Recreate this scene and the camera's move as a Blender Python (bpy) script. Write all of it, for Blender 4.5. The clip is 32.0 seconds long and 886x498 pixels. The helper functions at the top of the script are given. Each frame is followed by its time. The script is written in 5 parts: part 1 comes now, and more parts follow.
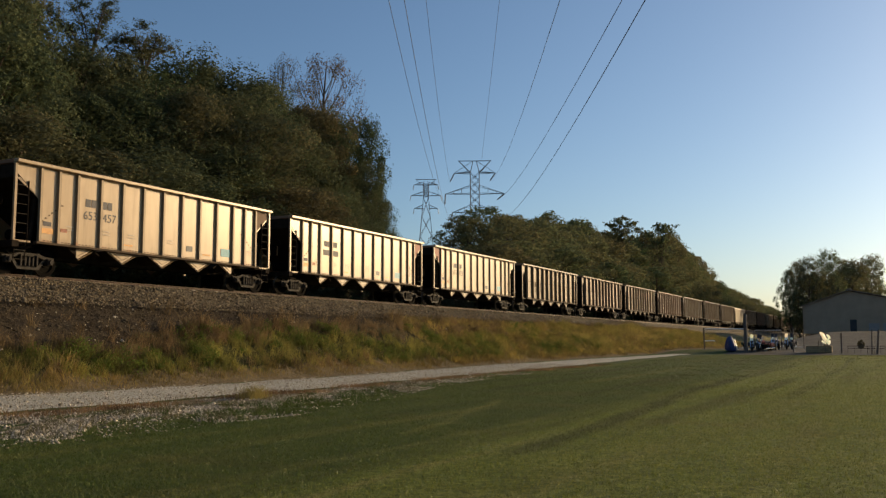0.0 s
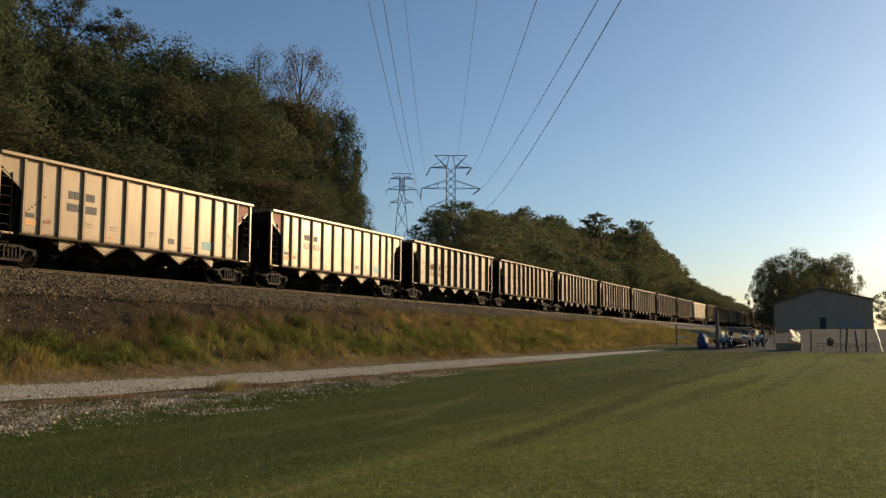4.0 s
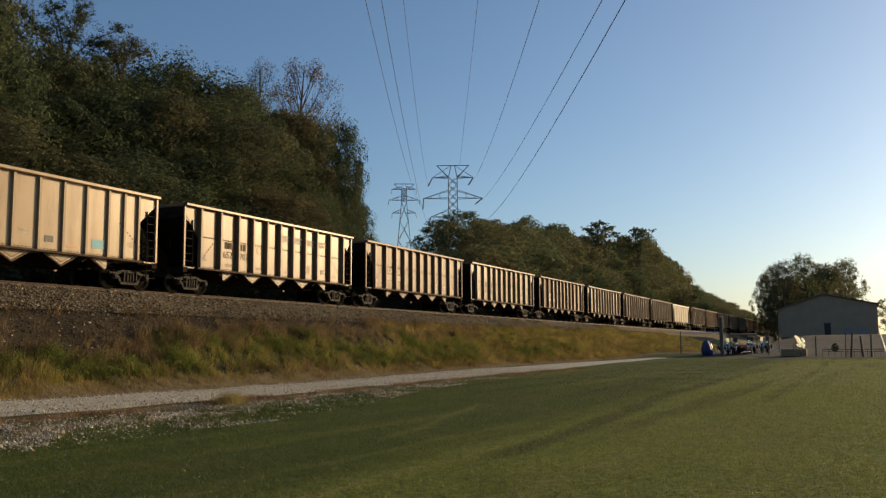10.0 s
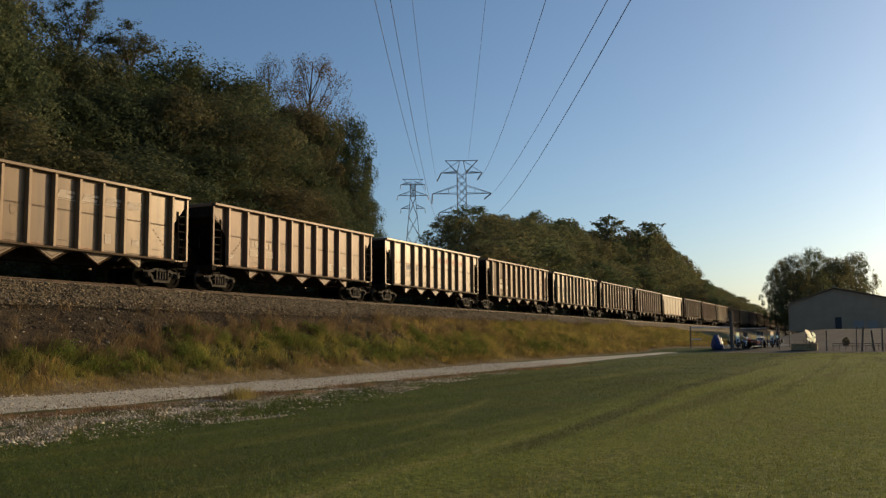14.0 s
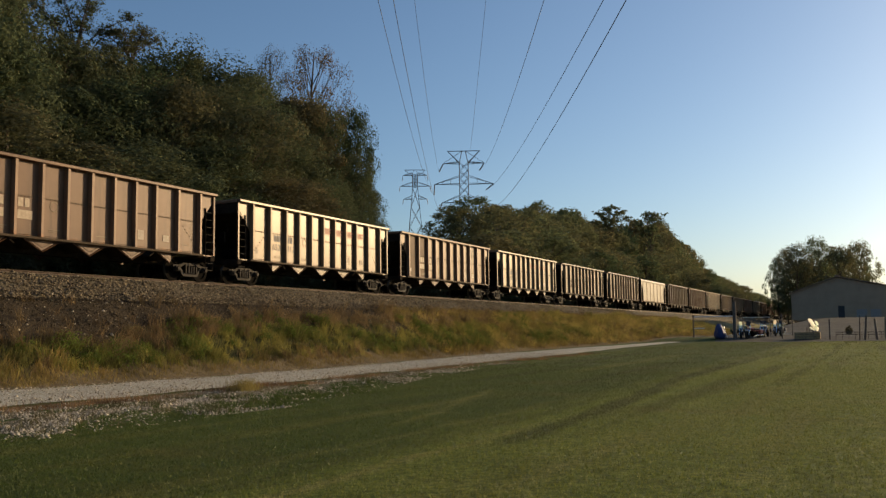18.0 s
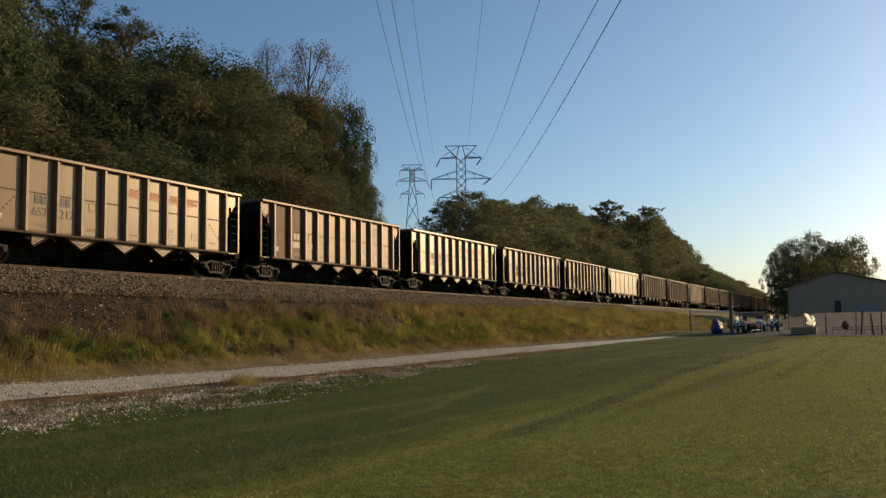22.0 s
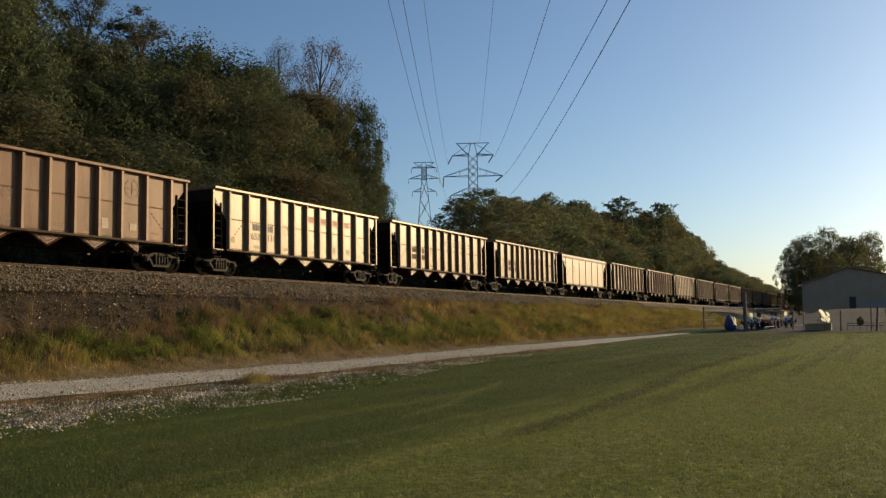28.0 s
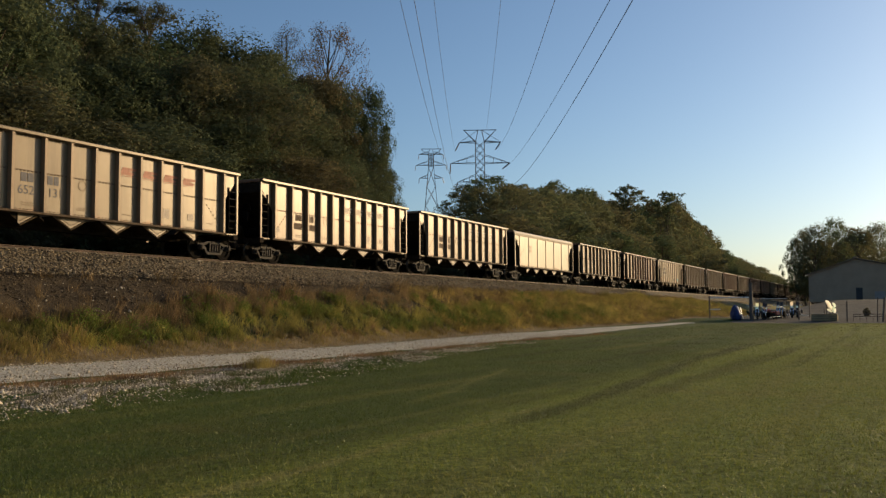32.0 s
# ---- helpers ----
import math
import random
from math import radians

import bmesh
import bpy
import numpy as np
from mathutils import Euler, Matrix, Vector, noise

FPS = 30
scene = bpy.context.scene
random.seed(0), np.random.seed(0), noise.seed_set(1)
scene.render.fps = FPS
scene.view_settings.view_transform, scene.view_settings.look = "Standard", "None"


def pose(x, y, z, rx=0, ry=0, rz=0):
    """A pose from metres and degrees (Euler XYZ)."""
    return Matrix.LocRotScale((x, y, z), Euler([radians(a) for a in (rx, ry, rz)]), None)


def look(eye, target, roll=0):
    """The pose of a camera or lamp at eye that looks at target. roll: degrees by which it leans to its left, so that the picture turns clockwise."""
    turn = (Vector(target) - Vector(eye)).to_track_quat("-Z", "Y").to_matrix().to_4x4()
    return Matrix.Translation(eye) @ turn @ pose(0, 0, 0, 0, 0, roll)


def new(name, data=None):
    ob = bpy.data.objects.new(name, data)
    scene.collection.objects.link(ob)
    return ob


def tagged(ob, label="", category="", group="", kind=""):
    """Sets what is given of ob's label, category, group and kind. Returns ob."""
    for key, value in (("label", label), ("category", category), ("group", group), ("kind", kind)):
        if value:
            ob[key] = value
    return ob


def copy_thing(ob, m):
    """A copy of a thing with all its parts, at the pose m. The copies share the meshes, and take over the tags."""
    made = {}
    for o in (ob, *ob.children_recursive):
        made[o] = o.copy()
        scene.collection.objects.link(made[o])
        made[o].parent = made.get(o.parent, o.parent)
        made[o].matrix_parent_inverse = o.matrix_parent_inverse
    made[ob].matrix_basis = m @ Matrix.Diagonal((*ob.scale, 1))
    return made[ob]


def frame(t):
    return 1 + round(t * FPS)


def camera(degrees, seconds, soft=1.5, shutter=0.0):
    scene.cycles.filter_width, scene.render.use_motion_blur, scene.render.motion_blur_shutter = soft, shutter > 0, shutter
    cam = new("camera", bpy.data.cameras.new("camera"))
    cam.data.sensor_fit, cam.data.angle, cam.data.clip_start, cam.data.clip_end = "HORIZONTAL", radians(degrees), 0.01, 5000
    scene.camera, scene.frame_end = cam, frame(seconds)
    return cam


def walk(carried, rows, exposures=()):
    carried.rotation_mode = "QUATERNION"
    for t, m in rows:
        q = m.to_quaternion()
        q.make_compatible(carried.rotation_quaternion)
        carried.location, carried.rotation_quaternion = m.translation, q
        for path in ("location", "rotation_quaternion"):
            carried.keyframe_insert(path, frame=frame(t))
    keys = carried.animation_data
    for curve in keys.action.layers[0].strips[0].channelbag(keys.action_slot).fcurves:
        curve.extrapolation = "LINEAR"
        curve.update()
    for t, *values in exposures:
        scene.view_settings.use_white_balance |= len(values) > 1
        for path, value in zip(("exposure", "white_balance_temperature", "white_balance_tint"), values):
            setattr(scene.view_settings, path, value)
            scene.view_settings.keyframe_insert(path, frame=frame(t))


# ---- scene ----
# ---------------------------------------------------------------- camera
EYE = (0.0, 0.0, 1.6)


def view(yaw, pitch, roll):
    a, b = radians(yaw), radians(pitch)
    way = (math.sin(a) * math.cos(b), math.cos(a) * math.cos(b), math.sin(b))
    return look(EYE, (EYE[0] + way[0], EYE[1] + way[1], EYE[2] + way[2]), roll)


cam = camera(52.395, 32.0, soft=1.35)
walk(cam, [(t, view(a, b, c)) for t, a, b, c in (
    (0, -26.385, 5.869, -0.177), (0.5, -25.814, 5.884, -0.177), (1, -25.323, 5.481, -0.204), (1.5, -25.217, 5.072, -0.101),
    (2, -25.071, 4.872, -0.052), (2.5, -24.927, 5.038, 0.012), (3, -24.866, 5.300, 0.178), (3.5, -24.798, 5.543, 0.344),
    (5.5, -24.818, 5.390, -0.062), (6, -24.834, 5.413, -0.167), (6.5, -24.983, 5.455, -0.240), (7, -24.924, 5.521, -0.157),
    (7.5, -24.803, 5.756, -0.045), (8, -24.876, 5.832, -0.117), (8.5, -25.064, 5.758, -0.216), (9, -24.986, 5.841, -0.238),
    (9.5, -24.919, 6.025, -0.304), (10, -24.986, 6.151, -0.369), (10.5, -25.025, 6.157, -0.391), (11, -24.986, 6.152, -0.408),
    (11.5, -25.120, 6.268, -0.422), (12, -25.249, 6.377, -0.533), (12.5, -25.316, 6.320, -0.559), (13, -25.351, 6.178, -0.474),
    (13.5, -25.379, 6.044, -0.433), (14, -25.564, 5.851, -0.500), (14.5, -25.874, 5.803, -0.756), (16.5, -25.652, 5.815, -0.665),
    (17, -25.629, 5.702, -0.591), (17.5, -25.768, 5.487, -0.710), (18, -25.733, 5.257, -0.782), (18.5, -25.587, 5.117, -0.793),
    (19, -25.344, 5.079, -0.839), (19.5, -25.174, 5.244, -0.833), (20, -25.224, 5.438, -0.853), (20.5, -25.246, 5.526, -0.791),
    (21, -25.376, 5.413, -0.780), (21.5, -25.499, 5.179, -0.778), (22, -25.555, 4.927, -0.771), (22.5, -25.484, 4.562, -0.819),
    (23, -25.463, 4.280, -0.943), (23.5, -25.460, 4.351, -1.001), (24, -25.541, 4.553, -0.955), (24.5, -25.708, 4.763, -1.026),
    (25, -25.960, 4.936, -0.895), (25.5, -26.081, 4.919, -0.918), (27.5, -26.348, 4.860, -0.893), (28, -26.337, 4.779, -0.963),
    (28.5, -26.412, 4.660, -1.011), (29, -26.377, 4.491, -1.005), (29.5, -26.410, 4.354, -0.939), (30, -26.431, 4.170, -0.815),
    (30.5, -26.417, 4.103, -0.675), (31, -26.496, 4.101, -0.617), (31.5, -26.702, 4.027, -0.471), (32, -26.740, 3.943, -0.371),
)], exposures=((0.0, 0.31, 7130, 9), (14.0, 0.29, 7130, 9), (18.0, 0.35, 7130, 9), (32.0, 0.38, 7130, 9)))

# ---------------------------------------------------------------- sky and sun
SUN_AZ, SUN_EL = radians(31.5), radians(12.0)
world = bpy.data.worlds.new("sky")
scene.world = world
world.use_nodes = True
sky = world.node_tree.nodes.new("ShaderNodeTexSky")
sky.sky_type, sky.sun_disc = "NISHITA", False
sky.sun_elevation, sky.sun_rotation = SUN_EL, SUN_AZ
sky.altitude, sky.air_density, sky.dust_density, sky.ozone_density = 200, 0.92, 1.5, 3.8
world.node_tree.nodes["Background"].inputs["Strength"].default_value = 0.119
world.node_tree.links.new(sky.outputs[0], world.node_tree.nodes["Background"].inputs[0])
sun = new("sun", bpy.data.lights.new("sun", "SUN"))
sun.data.energy, sun.data.angle, sun.data.color = 4.2, radians(0.6), (1.0, 0.75, 0.45)
sun.matrix_world = look((0, 0, 60), (-math.sin(SUN_AZ) * math.cos(SUN_EL), -math.cos(SUN_AZ) * math.cos(SUN_EL), 60 - math.sin(SUN_EL)))


# ---------------------------------------------------------------- materials
class Nodes:
    """A small writer of node materials."""

    def __init__(self, name, rough=0.8, metal=0.0, spec=0.3):
        self.mat = bpy.data.materials.new(name)
        self.mat.use_nodes = True
        self.t = self.mat.node_tree
        self.b = self.t.nodes["Principled BSDF"]
        self.b.inputs["Roughness"].default_value = rough
        self.b.inputs["Metallic"].default_value = metal
        self.b.inputs["Specular IOR Level"].default_value = spec

    def n(self, kind, **values):
        node = self.t.nodes.new("ShaderNode" + kind)
        for k, v in values.items():
            node.inputs[k.replace("_", " ")].default_value = v
        return node

    def put(self, a, b):
        self.t.links.new(a, b)

    def where(self, scale=(1, 1, 1), local=False):
        if local:
            co = self.n("TexCoord").outputs["Object"]
        else:
            co = self.n("NewGeometry").outputs["Position"]
        m = self.n("Mapping")
        m.inputs["Scale"].default_value = scale
        self.put(co, m.inputs["Vector"])
        return m.outputs[0]

    def noise(self, scale, detail=4.0, stretch=(1, 1, 1), rough=0.6, local=False):
        x = self.n("TexNoise", Scale=scale, Detail=detail, Roughness=rough)
        self.put(self.where(stretch, local), x.inputs["Vector"])
        return x.outputs["Fac"]

    def ramp(self, fac, *stops):
        r = self.n("ValToRGB")
        e = r.color_ramp.elements
        while len(e) < len(stops):
            e.new(0.5)
        for el, (p, c) in zip(e, stops):
            el.position, el.color = p, (*c, 1) if len(c) == 3 else c
        self.put(fac, r.inputs[0])
        return r.outputs[0]

    def mix(self, fac, a, b, how="MIX"):
        m = self.t.nodes.new("ShaderNodeMix")
        m.data_type, m.blend_type = "RGBA", how
        for s, v in ((m.inputs[0], fac), (m.inputs[6], a), (m.inputs[7], b)):
            if isinstance(v, bpy.types.NodeSocket):
                self.put(v, s)
            else:
                s.default_value = v if isinstance(v, (int, float)) else (*v, 1)
        return m.outputs[2]

    def math(self, how, a, b=0.0):
        m = self.t.nodes.new("ShaderNodeMath")
        m.operation = how
        for s, v in ((m.inputs[0], a), (m.inputs[1], b)):
            if isinstance(v, bpy.types.NodeSocket):
                self.put(v, s)
            else:
                s.default_value = v
        return m.outputs[0]

    def color(self, c):
        self.put(c, self.b.inputs["Base Color"])
        return self

    def bump(self, h, strength=0.4, dist=0.02):
        b = self.n("Bump", Strength=strength, Distance=dist)
        self.put(h, b.inputs["Height"])
        self.put(b.outputs[0], self.b.inputs["Normal"])
        return self

    def rough(self, h):
        self.put(h, self.b.inputs["Roughness"])
        return self

    def attr(self, name):
        a = self.n("Attribute")
        a.attribute_name = name
        return a.outputs["Fac"]


def plain(name, c, rough=0.7, metal=0.0, vary=0.25, scale=6.0, spec=0.3, local=True):
    k = Nodes(name, rough, metal, spec)
    f = k.noise(scale, 5, local=local)
    lo, hi = tuple(v * (1 - vary) for v in c), tuple(min(1, v * (1 + vary)) for v in c)
    k.color(k.ramp(f, (0.3, lo), (0.7, hi)))
    g = k.noise(scale * 9, 3, local=local)
    k.bump(g, 0.25, 0.01)
    return k.mat


def leaf_material(name, dark, light, warm, share=0.35, tufts=False):
    k = Nodes(name, 0.9, 0, 0.04)
    isl = k.n("NewGeometry").outputs["Random Per Island"]
    obr = k.n("ObjectInfo").outputs["Random"]
    c = k.ramp(isl, (0.0, dark), (0.6, light), (0.93, light), (1.0, warm))
    patch = k.noise(0.22, 3)
    c = k.mix(k.ramp(patch, (0.4, (0, 0, 0)), (0.62, (1, 1, 1))), c, k.mix(0.5, c, warm))
    tint = k.ramp(obr, (0.0, (0.62, 0.80, 0.70)), (0.35, (0.90, 1.0, 0.90)), (0.65, (1.02, 0.98, 0.90)), (1.0, (1.12, 0.98, 0.88)))
    c = k.mix(1.0, c, tint, "MULTIPLY")
    if tufts:
        c = k.mix(1.0, c, k.ramp(k.attr("tone"), (0.0, (0.54, 0.56, 0.54)), (0.45, (0.96, 0.96, 0.92)), (1.0, (1.55, 1.48, 1.28))), "MULTIPLY")
    k.color(c)
    tr = k.n("BsdfTranslucent")
    k.put(c, tr.inputs["Color"])
    m = k.n("MixShader")
    m.inputs[0].default_value = share
    k.put(k.b.outputs[0], m.inputs[1])
    k.put(tr.outputs[0], m.inputs[2])
    k.put(m.outputs[0], k.t.nodes["Material Output"].inputs["Surface"])
    return k.mat


def lawn_blades():
    """Lawn blades, greener by the lane and drier towards the open field, in mown stripes."""
    k = Nodes("lawn_blade", 0.6, 0, 0.2)
    isl = k.n("NewGeometry").outputs["Random Per Island"]
    sep = k.n("SeparateXYZ")
    k.put(k.n("NewGeometry").outputs["Position"], sep.inputs[0])
    east = k.math("MULTIPLY", k.math("ADD", sep.outputs[0], 7.5), 0.25)
    east = k.math("ADD", east, k.math("MULTIPLY", k.math("SUBTRACT", k.noise(0.16, 4), 0.5), 0.8))
    lush = k.ramp(isl, (0.0, (0.070, 0.104, 0.021)), (0.85, (0.106, 0.140, 0.031)), (1.0, (0.142, 0.160, 0.043)))
    worn = k.ramp(isl, (0.0, (0.185, 0.215, 0.044)), (0.85, (0.25, 0.27, 0.060)), (1.0, (0.30, 0.29, 0.085)))
    c = k.mix(k.ramp(east, (0.3, (0, 0, 0)), (0.7, (1, 1, 1))), lush, worn)
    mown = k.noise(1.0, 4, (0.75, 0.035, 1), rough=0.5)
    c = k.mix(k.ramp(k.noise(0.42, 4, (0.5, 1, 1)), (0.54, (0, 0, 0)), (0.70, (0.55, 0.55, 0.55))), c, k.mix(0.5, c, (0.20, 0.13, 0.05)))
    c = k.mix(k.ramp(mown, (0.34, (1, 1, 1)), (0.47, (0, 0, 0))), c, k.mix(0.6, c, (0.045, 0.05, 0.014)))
    c = k.mix(k.ramp(mown, (0.54, (0, 0, 0)), (0.68, (0.5, 0.5, 0.5))), c, (0.21, 0.19, 0.056))
    c = k.mix(k.ramp(k.attr("straw"), (0.1, (0, 0, 0)), (0.9, (0.7, 0.7, 0.7))), c, (0.36, 0.32, 0.11))
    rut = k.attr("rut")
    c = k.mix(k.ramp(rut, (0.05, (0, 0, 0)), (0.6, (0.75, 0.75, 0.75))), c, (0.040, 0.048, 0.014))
    c = k.mix(k.ramp(k.noise(17, 3, rough=0.7), (0.42, (0.6, 0.6, 0.6)), (0.56, (0, 0, 0))), c, (0.045, 0.060, 0.014))
    c = k.mix(k.ramp(k.noise(4.5, 3), (0.35, (0.3, 0.3, 0.3)), (0.55, (0, 0, 0))), c, (0.050, 0.062, 0.016))
    k.color(c)
    tr = k.n("BsdfTranslucent")
    k.put(c, tr.inputs["Color"])
    m = k.n("MixShader")
    m.inputs[0].default_value = 0.35
    k.put(k.b.outputs[0], m.inputs[1])
    k.put(tr.outputs[0], m.inputs[2])
    k.put(m.outputs[0], k.t.nodes["Material Output"].inputs["Surface"])
    return k.mat


def car_paint(name, base, stain, metal=0.45, rough=0.42, grime=0.5, spec=0.32):
    """Weathered bare or painted metal with vertical streaks and a dusty lower edge."""
    k = Nodes(name, rough, metal, spec)
    obr = k.n("ObjectInfo").outputs["Random"]
    at = k.n("TexCoord").outputs["Object"]
    moved = k.t.nodes.new("ShaderNodeVectorMath")
    moved.operation = "ADD"
    k.put(at, moved.inputs[0])
    k.put(k.math("MULTIPLY", obr, 90.0), moved.inputs[1])

    def grain(scale, detail, stretch=(1, 1, 1)):
        m = k.n("Mapping")
        m.inputs["Scale"].default_value = stretch
        k.put(moved.outputs[0], m.inputs["Vector"])
        x = k.n("TexNoise", Scale=scale, Detail=detail, Roughness=0.6)
        k.put(m.outputs[0], x.inputs["Vector"])
        return x.outputs["Fac"]

    big = grain(0.45, 4)
    panel = grain(0.7, 1, (0.2, 1, 0.15))
    streak = grain(2.2, 5, (1, 1, 0.12))
    fine = grain(14, 4)
    c = k.mix(k.ramp(big, (0.38, (0, 0, 0)), (0.72, (grime, grime, grime))), base, stain)
    c = k.mix(k.ramp(panel, (0.42, (0, 0, 0)), (0.66, (0.35, 0.35, 0.35))), c, tuple(v * 1.05 for v in stain))
    c = k.mix(k.ramp(streak, (0.48, (0, 0, 0)), (0.72, (grime, grime, grime))), c, tuple(v * 0.6 for v in stain))
    c = k.mix(k.ramp(fine, (0.5, (0, 0, 0)), (0.8, (0.14, 0.14, 0.14))), c, stain)
    c = k.mix(k.math("MULTIPLY", obr, 0.25), c, tuple(v * 0.8 for v in stain))
    sep = k.n("SeparateXYZ")
    k.put(at, sep.inputs[0])
    splash = k.math("ADD", k.math("MULTIPLY", k.math("SUBTRACT", 1.62, sep.outputs[2]), 1.6), k.math("MULTIPLY", k.math("SUBTRACT", grain(1.6, 5), 0.5), 2.2))
    c = k.mix(k.ramp(splash, (0.35, (0, 0, 0)), (1.0, (0.45, 0.45, 0.45))), c, tuple(v * 0.75 for v in stain))
    low = k.math("ADD", k.math("MULTIPLY", k.math("SUBTRACT", 1.38, sep.outputs[2]), 3.0), k.math("MULTIPLY", k.math("SUBTRACT", grain(1.1, 4), 0.5), 3.0))
    low = k.math("MULTIPLY", low, k.math("GREATER_THAN", sep.outputs[2], 1.16))
    c = k.mix(k.ramp(low, (0.45, (0, 0, 0)), (1.0, (0.7, 0.7, 0.7))), c, (0.26, 0.105, 0.036))
    k.color(c)
    k.rough(k.ramp(fine, (0.3, (rough - 0.015,) * 3), (0.7, (rough + 0.03,) * 3)))
    k.bump(grain(1.0, 1, (1, 1, 0.5)), 0.12, 0.03)
    return k.mat


def ground_material():
    """Lawn, bank grass, cinders, dry verge and yard dirt, laid by the zones of the sheet."""
    k = Nodes("ground_cover", 0.9, 0, 0.1)
    n1, n2, n3 = k.noise(0.16, 4), k.noise(1.1, 5), k.noise(11, 6, rough=0.75)
    fine = k.noise(60, 3, rough=0.7)
    sward = k.attr("sward")
    lush = k.ramp(n2, (0.3, (0.046, 0.078, 0.012)), (0.55, (0.066, 0.098, 0.018)), (0.8, (0.105, 0.120, 0.028)))
    worn = k.ramp(n2, (0.3, (0.135, 0.175, 0.032)), (0.55, (0.20, 0.23, 0.046)), (0.8, (0.27, 0.265, 0.068)))
    lawn = k.mix(k.ramp(k.math("ADD", sward, k.math("MULTIPLY", k.math("SUBTRACT", n1, 0.5), 0.8)), (0.3, (0, 0, 0)), (0.7, (1, 1, 1))), lush, worn)
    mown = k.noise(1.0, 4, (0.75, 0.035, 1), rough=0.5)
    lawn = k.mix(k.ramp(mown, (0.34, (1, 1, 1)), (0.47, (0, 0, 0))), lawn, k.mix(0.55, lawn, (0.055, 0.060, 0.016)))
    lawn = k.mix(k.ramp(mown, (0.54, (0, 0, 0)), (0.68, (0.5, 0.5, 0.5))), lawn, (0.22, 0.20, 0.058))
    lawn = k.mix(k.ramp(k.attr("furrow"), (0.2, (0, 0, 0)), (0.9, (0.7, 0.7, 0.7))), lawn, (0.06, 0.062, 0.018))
    lawn = k.mix(k.ramp(k.noise(0.42, 4, (0.5, 1, 1)), (0.54, (0, 0, 0)), (0.70, (0.55, 0.55, 0.55))), lawn, k.mix(0.5, lawn, (0.20, 0.13, 0.05)))
    lawn = k.mix(k.ramp(k.attr("straw"), (0.1, (0, 0, 0)), (0.9, (0.6, 0.6, 0.6))), lawn, (0.32, 0.28, 0.10))
    lawn = k.mix(k.ramp(n3, (0.42, (0, 0, 0)), (0.62, (0.8, 0.8, 0.8))), lawn, (0.045, 0.055, 0.014))
    lawn = k.mix(k.ramp(k.noise(4.5, 3), (0.35, (0.3, 0.3, 0.3)), (0.55, (0, 0, 0))), lawn, (0.050, 0.062, 0.016))
    lawn = k.mix(k.ramp(fine, (0.5, (0, 0, 0)), (0.8, (0.35, 0.35, 0.35))), lawn, (0.24, 0.23, 0.08))
    bank = k.ramp(n2, (0.3, (0.034, 0.036, 0.012)), (0.55, (0.062, 0.058, 0.019)), (0.75, (0.10, 0.075, 0.03)))
    dry = k.ramp(k.noise(5, 5), (0.3, (0.10, 0.076, 0.043)), (0.7, (0.205, 0.155, 0.086)))
    cinder = k.ramp(n3, (0.3, (0.024, 0.018, 0.011)), (0.75, (0.075, 0.056, 0.034)))
    # yard dirt is darkened, the shade over the yard put into its colour
    dirt = k.ramp(k.mix(0.5, k.noise(3, 6), k.noise(0.4, 5)), (0.32, (0.055, 0.050, 0.040)), (0.68, (0.135, 0.122, 0.10)))
    gold = k.ramp(n2, (0.3, (0.10, 0.092, 0.030)), (0.55, (0.18, 0.155, 0.050)), (0.8, (0.25, 0.20, 0.075)))
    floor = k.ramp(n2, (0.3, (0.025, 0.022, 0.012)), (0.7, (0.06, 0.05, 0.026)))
    rubble = k.ramp(k.noise(26, 3, rough=0.75), (0.38, (0.085, 0.066, 0.040)), (0.52, (0.21, 0.175, 0.118)), (0.68, (0.50, 0.44, 0.33)))
    c = lawn
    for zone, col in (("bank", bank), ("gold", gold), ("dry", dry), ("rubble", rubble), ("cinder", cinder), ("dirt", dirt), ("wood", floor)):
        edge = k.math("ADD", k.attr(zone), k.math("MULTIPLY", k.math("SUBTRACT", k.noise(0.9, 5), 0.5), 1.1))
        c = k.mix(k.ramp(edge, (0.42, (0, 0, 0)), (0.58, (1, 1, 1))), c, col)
    k.color(c)
    h = k.math("ADD", k.math("MULTIPLY", n3, 0.6), k.math("MULTIPLY", fine, 0.5))
    k.bump(h, 0.9, 0.05)
    return k.mat


def stone_material(name, lo, hi):
    k = Nodes(name, 0.85, 0, 0.25)
    isl = k.n("NewGeometry").outputs["Random Per Island"]
    c = k.ramp(isl, (0.0, lo), (0.75, hi), (1.0, tuple(min(1, v * 1.35) for v in hi)))
    c = k.mix(k.ramp(k.noise(25, 4), (0.35, (0, 0, 0)), (0.7, (0.5, 0.5, 0.5))), c, tuple(v * 0.7 for v in lo))
    k.color(c)
    k.bump(k.noise(40, 3), 0.3, 0.01)
    return k.mat


def gravel_material(name, lo, mid, hi, scale):
    k = Nodes(name, 0.9, 0, 0.2)
    v = k.n("TexVoronoi", Scale=scale)
    k.put(k.where(), v.inputs["Vector"])
    spot = k.ramp(v.outputs["Color"], (0.1, lo), (0.5, mid), (0.95, hi))
    c = k.mix(k.ramp(k.noise(0.5, 5), (0.35, (0, 0, 0)), (0.7, (0.6, 0.6, 0.6))), spot, k.mix(0.6, spot, lo))
    k.color(c)
    k.bump(v.outputs["Distance"], 0.9, 0.03)
    return k.mat


